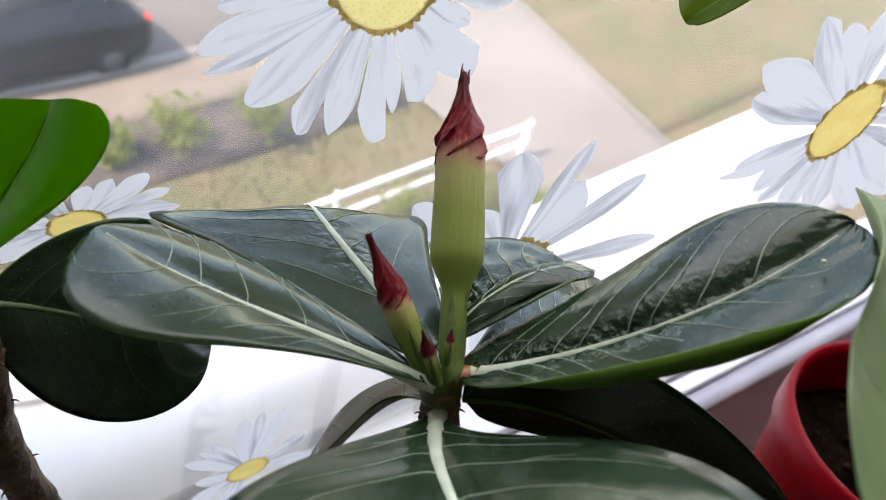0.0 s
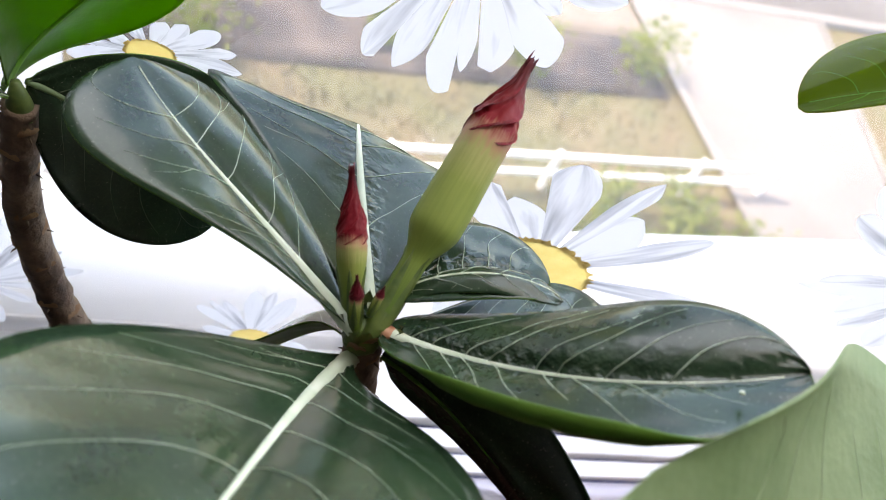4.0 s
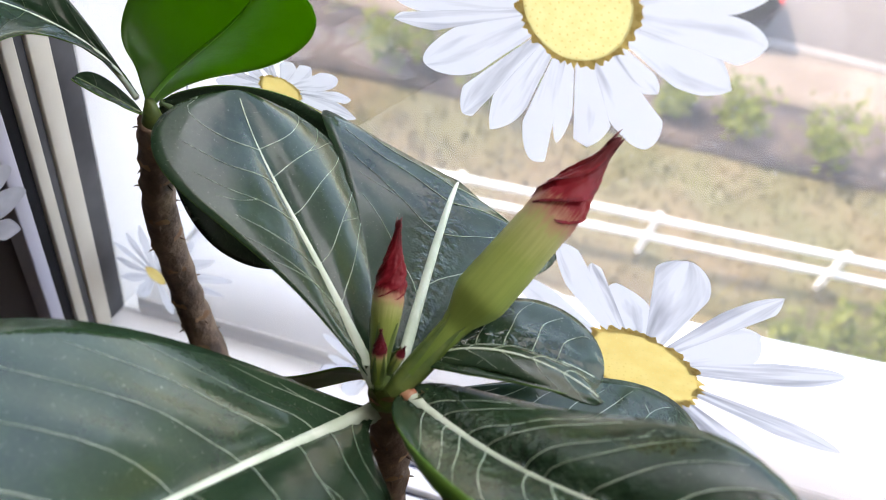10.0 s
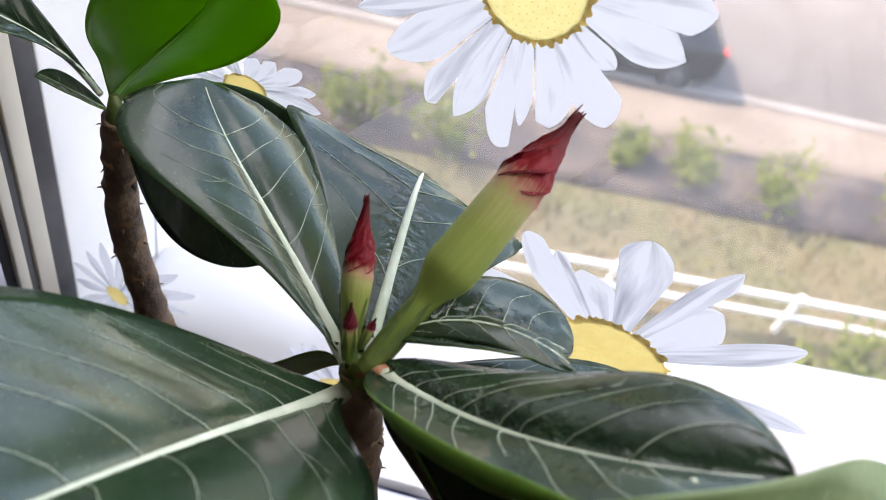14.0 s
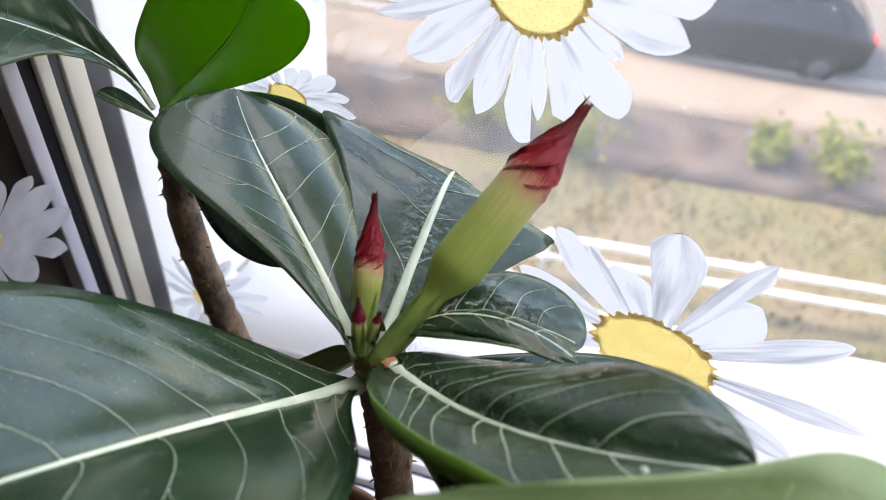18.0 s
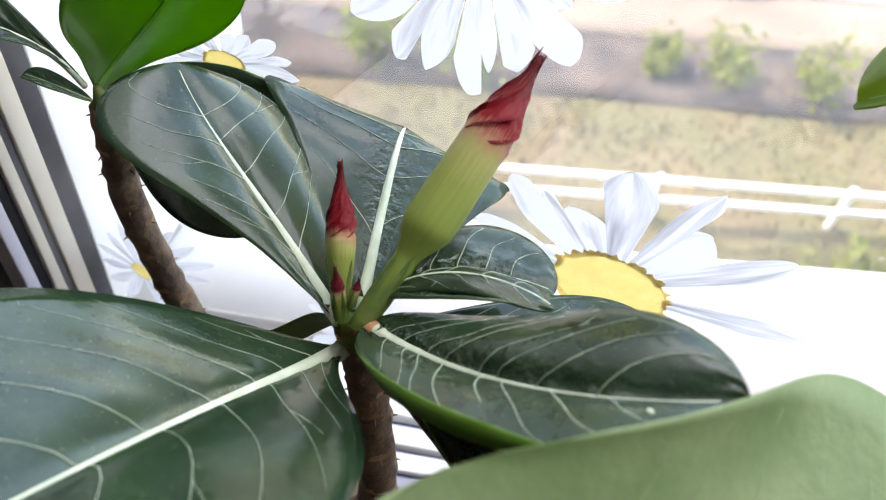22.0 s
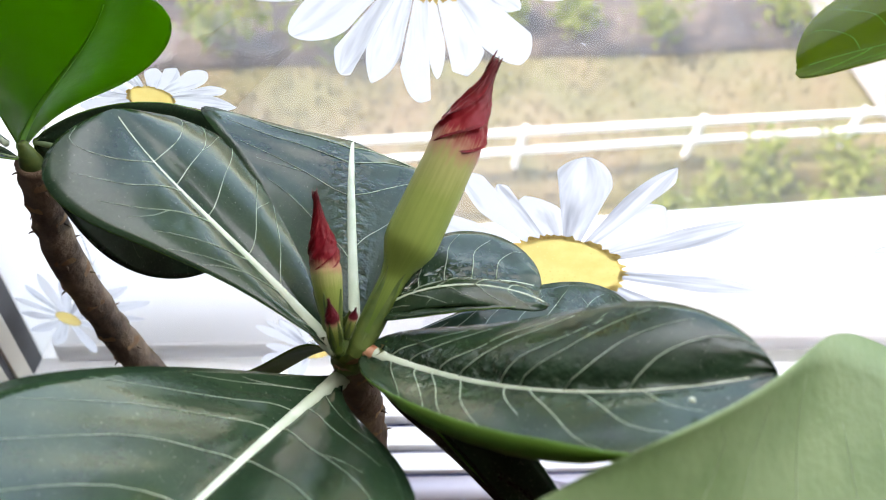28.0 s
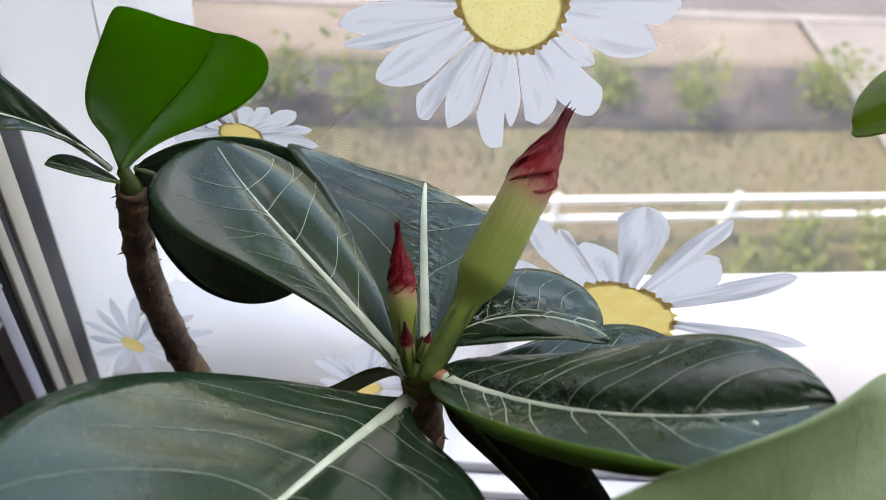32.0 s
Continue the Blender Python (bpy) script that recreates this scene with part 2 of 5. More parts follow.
def bud_mat(name, red, tone=1.0):
    """Bud skin: green below, flushing pale and pink into crimson at the height red, with fine lengthwise streaks."""
    m = mat(name, (0, 0, 0), 0.5, spec=0.22)
    t = m.node_tree
    b = t.nodes["Principled BSDF"]
    along, round_x, round_y, at = t.nodes.new("ShaderNodeAttribute"), t.nodes.new("ShaderNodeAttribute"), t.nodes.new("ShaderNodeAttribute"), t.nodes["Texture Coordinate"]
    along.attribute_name, round_x.attribute_name, round_y.attribute_name = "along", "round_x", "round_y"
    vec = t.nodes.new("ShaderNodeCombineXYZ")
    t.links.new(round_x.outputs["Fac"], vec.inputs[0])
    t.links.new(round_y.outputs["Fac"], vec.inputs[1])
    t.links.new(along.outputs["Fac"], vec.inputs[2])
    streak = t.nodes.new("ShaderNodeTexNoise")
    streak.inputs["Scale"].default_value, streak.inputs["Detail"].default_value = 1.0, 5
    span = t.nodes.new("ShaderNodeVectorMath")
    span.operation = "MULTIPLY"
    span.inputs[1].default_value = (10, 10, 4)
    t.links.new(vec.outputs[0], span.inputs[0])
    t.links.new(span.outputs[0], streak.inputs["Vector"])
    blot = t.nodes.new("ShaderNodeTexNoise")
    blot.inputs["Scale"].default_value, blot.inputs["Detail"].default_value = 170, 4
    t.links.new(at.outputs["Object"], blot.inputs["Vector"])
    a1, a2 = t.nodes.new("ShaderNodeMath"), t.nodes.new("ShaderNodeMath")
    a1.operation = a2.operation = "MULTIPLY_ADD"
    a1.inputs[1].default_value, a2.inputs[1].default_value = 0.10, 0.10
    t.links.new(streak.outputs["Fac"], a1.inputs[0])
    t.links.new(along.outputs["Fac"], a1.inputs[2])
    t.links.new(blot.outputs["Fac"], a2.inputs[0])
    t.links.new(a1.outputs[0], a2.inputs[2])
    ramp = t.nodes.new("ShaderNodeValToRGB")
    k = 0.10
    stops = [(0.04 + k, (0.085, 0.140, 0.026)), (red * 0.33 + k, (0.150, 0.205, 0.042)), (red * 0.72 + k, (0.23, 0.28, 0.068)), (red - 0.06 + k, (0.35, 0.35, 0.13)), (red + k, (0.40, 0.20, 0.13)),
             (red + 0.05 + k, (0.21 * tone, 0.005, 0.012)), (0.82 + k, (0.17 * tone, 0.002, 0.007)), (1.0, (0.10 * tone, 0.002, 0.005))]
    el = ramp.color_ramp.elements
    while len(el) < len(stops):
        el.new(0.5)
    for e, (p, c) in zip(el, stops):
        e.position, e.color = min(p, 1.0), (*c, 1)
    t.links.new(a2.outputs[0], ramp.inputs["Fac"])
    dim = t.nodes.new("ShaderNodeMix")
    dim.data_type, dim.blend_type = "RGBA", "MULTIPLY"
    dim.inputs["Factor"].default_value = 0.12
    lift = t.nodes.new("ShaderNodeMapRange")
    lift.inputs["From Min"].default_value, lift.inputs["From Max"].default_value = 0.3, 0.62
    lift.inputs["To Min"].default_value, lift.inputs["To Max"].default_value = 0.55, 1.15
    t.links.new(streak.outputs["Fac"], lift.inputs["Value"])
    t.links.new(ramp.outputs["Color"], dim.inputs["A"])
    t.links.new(lift.outputs["Result"], dim.inputs["B"])
    t.links.new(dim.outputs["Result"], b.inputs["Base Color"])
    bump = t.nodes.new("ShaderNodeBump")
    bump.inputs["Strength"].default_value, bump.inputs["Distance"].default_value = 0.35, 0.0003
    t.links.new(streak.outputs["Fac"], bump.inputs["Height"])
    t.links.new(bump.outputs["Normal"], b.inputs["Normal"])
    return m


def petal_mat(name, low, high):
    """White printed petal with soft grey streaks along it; low, high: where the streaks begin and are deepest."""
    m = mat(name, (0.8, 0.8, 0.8), 0.5, translucent=0.48, trans_color=(0.9, 0.9, 0.92))
    t = m.node_tree
    b = t.nodes["Principled BSDF"]
    along, across, chance = t.nodes.new("ShaderNodeAttribute"), t.nodes.new("ShaderNodeAttribute"), t.nodes.new("ShaderNodeObjectInfo")
    along.attribute_name, across.attribute_name = "along", "across"
    vec, grow = t.nodes.new("ShaderNodeCombineXYZ"), t.nodes.new("ShaderNodeVectorMath")
    t.links.new(across.outputs["Fac"], vec.inputs[0])
    t.links.new(along.outputs["Fac"], vec.inputs[1])
    t.links.new(chance.outputs["Random"], vec.inputs[2])
    grow.operation = "MULTIPLY"
    grow.inputs[1].default_value = (1.5, 1.0, 40.0)
    t.links.new(vec.outputs[0], grow.inputs[0])
    streak = t.nodes.new("ShaderNodeTexNoise")
    streak.inputs["Scale"].default_value, streak.inputs["Detail"].default_value = 1.0, 3.0
    t.links.new(grow.outputs[0], streak.inputs["Vector"])
    foot = t.nodes.new("ShaderNodeMath")
    foot.operation = "MULTIPLY_ADD"
    foot.inputs[1].default_value = -0.12
    t.links.new(along.outputs["Fac"], foot.inputs[0])
    t.links.new(streak.outputs["Fac"], foot.inputs[2])
    ramp = t.nodes.new("ShaderNodeValToRGB")
    ramp.color_ramp.elements[0].position, ramp.color_ramp.elements[1].position = low, high
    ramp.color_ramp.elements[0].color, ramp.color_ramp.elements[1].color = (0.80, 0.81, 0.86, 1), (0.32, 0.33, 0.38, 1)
    t.links.new(foot.outputs[0], ramp.inputs["Fac"])
    t.links.new(ramp.outputs["Color"], b.inputs["Base Color"])
    t.links.new(ramp.outputs["Color"], t.nodes["Translucent BSDF"].inputs["Color"])
    return m


LEAF = leaf_mat("leaf_upper")
LEAF_UNDER = mat("leaf_underside", (0.070, 0.165, 0.016), 0.5, (0.090, 0.195, 0.026), 50, 0.0002, 250, translucent=0.25, trans_color=(0.14, 0.32, 0.02), spec=0.3)
LEAF_THIN = mat("leaf_backlit", (0.030, 0.085, 0.012), 0.4, (0.048, 0.11, 0.02), 90, 0.0004, 250, translucent=0.55, trans_color=(0.20, 0.45, 0.02), stops=(0.4, 0.6))
LEAF_YELLOW = mat("leaf_yellowish", (0.045, 0.080, 0.008), 0.55, (0.065, 0.10, 0.013), 90, 0.0004, 250, spec=0.2, translucent=0.55, trans_color=(0.33, 0.44, 0.012), stops=(0.4, 0.6))
LEAF_PALE = mat("leaf_pale", (0.155, 0.235, 0.10), 0.5, (0.225, 0.31, 0.15), 60, 0.0003, 350, translucent=0.3, trans_color=(0.14, 0.30, 0.06))
RIB = mat("leaf_rib", (0.44, 0.52, 0.39), 0.45, (0.58, 0.64, 0.52), 120, 0.0001, 600)
RIB_PALE = mat("leaf_rib_pale", (0.27, 0.37, 0.20), 0.5, (0.31, 0.40, 0.24), 90)
RIB_GREEN = mat("leaf_rib_green", (0.12, 0.30, 0.05), 0.45, (0.15, 0.34, 0.07), 120, 0.0001, 600, translucent=0.6, trans_color=(0.34, 0.68, 0.06))
RIB_BASE = mat("leaf_rib_base", (0.30, 0.075, 0.035), 0.5, (0.40, 0.22, 0.12), 160)
VEIN = mat("leaf_vein", (0.28, 0.36, 0.26), 0.45, (0.46, 0.54, 0.43), 90, 0.0001, 600)
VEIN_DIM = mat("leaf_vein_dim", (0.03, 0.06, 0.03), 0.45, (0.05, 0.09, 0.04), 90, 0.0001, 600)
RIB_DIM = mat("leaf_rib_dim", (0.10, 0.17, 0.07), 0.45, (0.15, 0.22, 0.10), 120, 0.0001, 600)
BUD_RED = mat("bud_red", (0.09, 0.002, 0.006), 0.5, (0.20, 0.004, 0.011), 160, 0.0006, 420, spec=0.22, stops=(0.3, 0.65))
BUD_DARK = mat("bud_tip_dry", (0.07, 0.008, 0.01), 0.7, (0.15, 0.012, 0.015), 120, 0.0005, 300)
SEPAL = mat("sepal", (0.045, 0.085, 0.016), 0.5, (0.10, 0.14, 0.03), 220, 0.0003, 300)
SEPAL_RED = mat("sepal_tip", (0.22, 0.07, 0.04), 0.5, (0.16, 0.12, 0.04), 140, 0.0003, 300)
BARK = mat("bark", (0.042, 0.023, 0.015), 0.75, (0.26, 0.17, 0.11), 100, 0.0012, 300, stops=(0.3, 0.72), fine=0.4)
BARK_SCAR = mat("bark_scar", (0.15, 0.075, 0.035), 0.8, (0.30, 0.19, 0.10), 120, 0.0006, 300)
PVC = mat("white_plastic_frame", (0.74, 0.75, 0.77), 0.35, (0.80, 0.80, 0.80), 14, 0.0001, 200)
# warm plastic of the sash strips, darkened so the colour holds their shading
PVC_WARM = mat("shaded_plastic_strip", (0.46, 0.42, 0.35), 0.45, (0.55, 0.51, 0.43), 14, 0.0001, 200)
GASKET = mat("grey_seal", (0.050, 0.050, 0.055), 0.8, (0.085, 0.085, 0.09), 30, 0.0001, 300, spec=0.2)
GASKET_DARK = mat("black_seal", (0.006, 0.006, 0.008), 0.8, (0.012, 0.012, 0.014), 30, 0.0001, 300, spec=0.15)
# dark blue that paints the shade inside the rail grooves
SHADE_STRIP = mat("painted_groove_shade", (0.028, 0.045, 0.12), 0.8, (0.04, 0.06, 0.15), 30, spec=0.05)
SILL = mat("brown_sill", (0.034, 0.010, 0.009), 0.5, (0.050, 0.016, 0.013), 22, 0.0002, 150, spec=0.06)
# white plastic in shade: the shade is put into a lilac-grey colour
SHADED_PVC = mat("shaded_white_plastic", (0.40, 0.39, 0.46), 0.5, (0.48, 0.47, 0.53), 14, 0.0001, 200)
LEDGE = mat("white_ledge", (0.80, 0.80, 0.82), 0.45, (0.86, 0.86, 0.87), 10, 0.0002, 60)
WALL = mat("wall_paint", (0.66, 0.64, 0.60), 0.8, (0.71, 0.69, 0.65), 3, 0.001, 40)
FLOOR = mat("floor_boards", (0.24, 0.15, 0.09), 0.5, (0.30, 0.20, 0.12), 6, 0.0005, 60)
RED_POT = mat("red_pot", (0.20, 0.002, 0.006), 0.3, (0.24, 0.004, 0.009), 10, 0.0001, 120, spec=0.12)
BROWN_POT = mat("brown_pot", (0.12, 0.06, 0.035), 0.5, (0.15, 0.08, 0.05), 20, 0.0002, 120)
SOIL = mat("soil", (0.004, 0.0025, 0.002), 0.95, (0.012, 0.008, 0.005), 120, 0.003, 260, spec=0.0)
CRUMB = mat("soil_crumb", (0.012, 0.007, 0.004), 0.95, (0.05, 0.03, 0.018), 90, 0.002, 300, spec=0.0)
# grey copy of the white petal, with shade in its colour
PETAL_PAINTED_SHADE = mat("petal_painted_shade", (0.30, 0.30, 0.33), 0.6, (0.42, 0.42, 0.46), 60, spec=0.2)
PETAL = petal_mat("printed_petal", 0.47, 0.86)
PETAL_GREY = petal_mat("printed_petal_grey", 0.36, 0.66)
DISC = mat("printed_yellow", (0.81, 0.66, 0.22), 0.5, (0.88, 0.80, 0.44), 220, translucent=0.6, trans_color=(0.83, 0.71, 0.31), stops=(0.3, 0.6))
DISC_AMBER = mat("printed_deep_yellow", (0.72, 0.46, 0.13), 0.5, (0.88, 0.74, 0.36), 60, translucent=0.6, trans_color=(0.80, 0.62, 0.22), stops=(0.4, 0.6))
DISC_RIM = mat("printed_amber", (0.48, 0.27, 0.06), 0.5, (0.82, 0.64, 0.26), 420, translucent=0.5, trans_color=(0.72, 0.50, 0.15), stops=(0.38, 0.55))
FLORET = mat("printed_floret", (0.68, 0.47, 0.15), 0.5, (0.84, 0.69, 0.33), 260, translucent=0.6, trans_color=(0.76, 0.60, 0.22))
GLASS = glass_mat("window_glass", 0.028)
ASPHALT = mat("road_surface", (0.150, 0.133, 0.119), 0.85, (0.185, 0.166, 0.15), 0.5, 0.002, 40)
KERB = mat("kerb", (0.17, 0.155, 0.14), 0.85, (0.22, 0.20, 0.18), 1.5)
PAVING = mat("dusty_paving", (0.150, 0.122, 0.096), 0.9, (0.185, 0.155, 0.125), 0.8, 0.003, 30)
DRY = mat("dry_grass", (0.128, 0.097, 0.053), 0.95, (0.092, 0.088, 0.037), 0.9, 0.03, 6, stops=(0.35, 0.62))
EARTH = mat("earth", (0.030, 0.026, 0.027), 0.95, (0.085, 0.066, 0.055), 1.2, 0.02, 6)
SHRUB = mat("shrub_leaf", (0.060, 0.082, 0.012), 0.7, (0.15, 0.165, 0.028), 3, translucent=0.3, trans_color=(0.15, 0.25, 0.03))
TWIG = mat("twig", (0.06, 0.045, 0.03), 0.8)
RAIL = mat("white_rail", (0.78, 0.78, 0.78), 0.5, (0.84, 0.84, 0.83), 5)
CAR_PAINT = mat("car_paint", (0.010, 0.011, 0.013), 0.3, (0.014, 0.015, 0.018), 4, spec=0.3)
CAR_GLASS = mat("car_window", (0.012, 0.014, 0.018), 0.15, spec=0.4)
TYRE = mat("tyre", (0.012, 0.012, 0.012), 0.85)
RIM_METAL = mat("wheel_rim", (0.10, 0.10, 0.11), 0.5, metal=0.6)
LAMP_RED = mat("tail_lamp", (0.75, 0.012, 0.006), 0.2, (0.8, 0.02, 0.01), 10)


# ---------------------------------------------------------------- helpers
def mesh(name, bm, *mats, smooth=True):
    me = bpy.data.meshes.new(name)
    bm.to_mesh(me)
    bm.free()
    for m in mats:
        me.materials.append(m)
    if smooth:
        me.polygons.foreach_set("use_smooth", [True] * len(me.polygons))
    return me


def part(name, bm, material, parent, label="", smooth=True):
    mats = material if isinstance(material, (list, tuple)) else [material]
    ob = new(name, mesh(name, bm, *mats, smooth=smooth))
    ob.parent = parent
    return tagged(ob, label)


def thing(name, at, label, category, group="", kind=""):
    ob = new(name)
    ob.location = at
    ob.empty_display_size = 0.01
    return tagged(ob, label, category, group, kind)


def box(x0, x1, y0, y1, z0, z1, bevel=0.0, origin=(0, 0, 0)):
    bm = bmesh.new()
    bmesh.ops.create_cube(bm, size=1.0)
    o = Vector(origin)
    for v in bm.verts:
        v.co = Vector((x0 + (v.co.x + 0.5) * (x1 - x0), y0 + (v.co.y + 0.5) * (y1 - y0), z0 + (v.co.z + 0.5) * (z1 - z0))) - o
    if bevel:
        bmesh.ops.bevel(bm, geom=bm.edges[:], offset=bevel, segments=2, affect="EDGES", profile=0.6)
    return bm


def structure(name, bm, material, label, smooth=False):
    mats = material if isinstance(material, (list, tuple)) else [material]
    return tagged(new(name, mesh(name, bm, *mats, smooth=smooth)), label, name.split("_")[0], kind="structure")


def loft(rings, close_start=True, close_end=True, closed=True, bm=None, mi=0):
    """Skin a list of rings (lists of points)."""
    bm = bm or bmesh.new()
    rows = [[bm.verts.new(p) for p in ring] for ring in rings]
    n = len(rows[0])
    for a, b in zip(rows, rows[1:]):
        for i in range(n if closed else n - 1):
            j = (i + 1) % n
            f = bm.faces.new((a[i], a[j], b[j], b[i]))
            f.material_index = mi
    if closed and close_start:
        bm.faces.new(rows[0][::-1]).material_index = mi
    if closed and close_end:
        bm.faces.new(rows[-1]).material_index = mi
    return bm


def frames_along(points):
    """Tangent, side and up at each of the points of a path, turned as little as possible."""
    ts = []
    for i in range(len(points)):
        a, b = points[max(0, i - 1)], points[min(len(points) - 1, i + 1)]
        ts.append((b - a).normalized())
    side = ts[0].orthogonal().normalized()
    out = []
    for t in ts:
        side = (side - t * side.dot(t)).normalized()
        out.append((t, side, t.cross(side)))
    return out


def tube(points, radii, sides=8, bm=None, mi=0, rough=0.0):
    points = [Vector(p) for p in points]
    rings = []
    for (p, (t, s, u)), r in zip(zip(points, frames_along(points)), radii):
        ring = []
        for k in range(sides):
            a = 2 * math.pi * k / sides
            rr = r * (1 + rough * noise.noise(p * 300 + Vector((k * 1.7, 0, 0))))
            ring.append(p + s * (rr * math.cos(a)) + u * (rr * math.sin(a)))
        rings.append(ring)
    return loft(rings, bm=bm, mi=mi)


def bez(c, u):
    a, b, d, e = c
    v = 1 - u
    return a * v**3 + b * (3 * u * v * v) + d * (3 * u * u * v) + e * u**3


class Blade:
    """A leaf: a cubic midrib, a half width along it, and two halves that fold and curl.
    roll, twist: degrees about the rib at the base and added to the tip; fold, curl: (left, right);
    sides: how wide each half is; bow: degrees added to each fold towards the tip;
    trim: how much narrower the right half is towards the tip."""

    def __init__(self, rib, width, roll=0.0, twist=0.0, shape=(0.9, 3.5), fold=(12, 12), curl=(0, 0), notch=0.0, hook=0.0, sides=(1.0, 1.0), bow=(0.0, 0.0), trim=0.0):
        self.sides, self.bow, self.trim = sides, bow, trim
        self.rib = [Vector(p) for p in rib]
        self.width, self.roll, self.twist, self.shape, self.fold, self.curl = width, roll, twist, shape, fold, curl
        self.notch, self.hook = notch, hook
        a, b = shape
        self.top = max((u / 200) ** a * (1 - (u / 200) ** b) ** 0.55 for u in range(1, 200))

    def half(self, u):
        a, b = self.shape
        u = min(max(u, 0.0), 1.0)
        return self.width * (0.02 + 0.98 * (u**a) * max(0.0, 1 - u**b) ** 0.55 / self.top) * (1 if u < 1 else 0)

    def axes(self, u):
        t = (bez(self.rib, min(1, u + 0.01)) - bez(self.rib, max(0, u - 0.01))).normalized()
        side = t.cross(Vector((0, 0, 1))).normalized()
        up = side.cross(t)
        a = radians(self.roll + self.twist * u)
        return t, side * math.cos(a) + up * math.sin(a), up * math.cos(a) - side * math.sin(a)

    def at(self, u, v, lift=0.0):
        """v from -1 (left edge) to 1 (right edge)."""
        t, side, up = self.axes(u)
        k = 1 if v > 0 else 0
        w = self.half(u) * self.sides[k]
        if k and self.trim:
            g = min(1.0, max(0.0, (u - 0.40) / 0.35))
            w *= 1 - self.trim * g * g * (3 - 2 * g)
        f = radians(self.fold[k] + self.bow[k] * u)
        x, z = v, self.curl[k] * v * v
        if self.hook and v > 0:
            # this margin turns up and over, so that its underside shows
            x, z = min(v, 0.6) * 1.27, 0.0
            if v > 0.6:
                q = (v - 0.6) / 0.4 * radians(112)
                x, z = 0.763 + self.hook * math.sin(q), self.hook * (1 - math.cos(q))
            g = min(1.0, max(0.0, (u - 0.10) / 0.38))
            g = g * g * (3 - 2 * g) * (1 - min(1.0, max(0.0, (u - 0.72) / 0.2)))
            x, z = x * g + v * (1 - g), z * g + (0.34 if u < 0.6 else 0.10) * v * v * (1 - g)
        s = 1 if v >= 0 else -1
        x = abs(x)
        x, z = (x * math.cos(f) - z * math.sin(f), x * math.sin(f) + z * math.cos(f)) if self.hook and v > 0 else (x * math.cos(f), x * math.sin(f) + z)
        p = bez(self.rib, u) + side * (w * x * s) + up * (w * z)
        if self.notch:
            p -= t * (self.notch * math.exp(-(v / 0.35) ** 2) * max(0, u - 0.8) * 5)
        return p + up * lift


US = [0, 0.02, 0.05] + [0.05 + 0.90 * i / 26 for i in range(1, 27)] + [0.965, 0.98, 0.99, 0.996, 1.0]


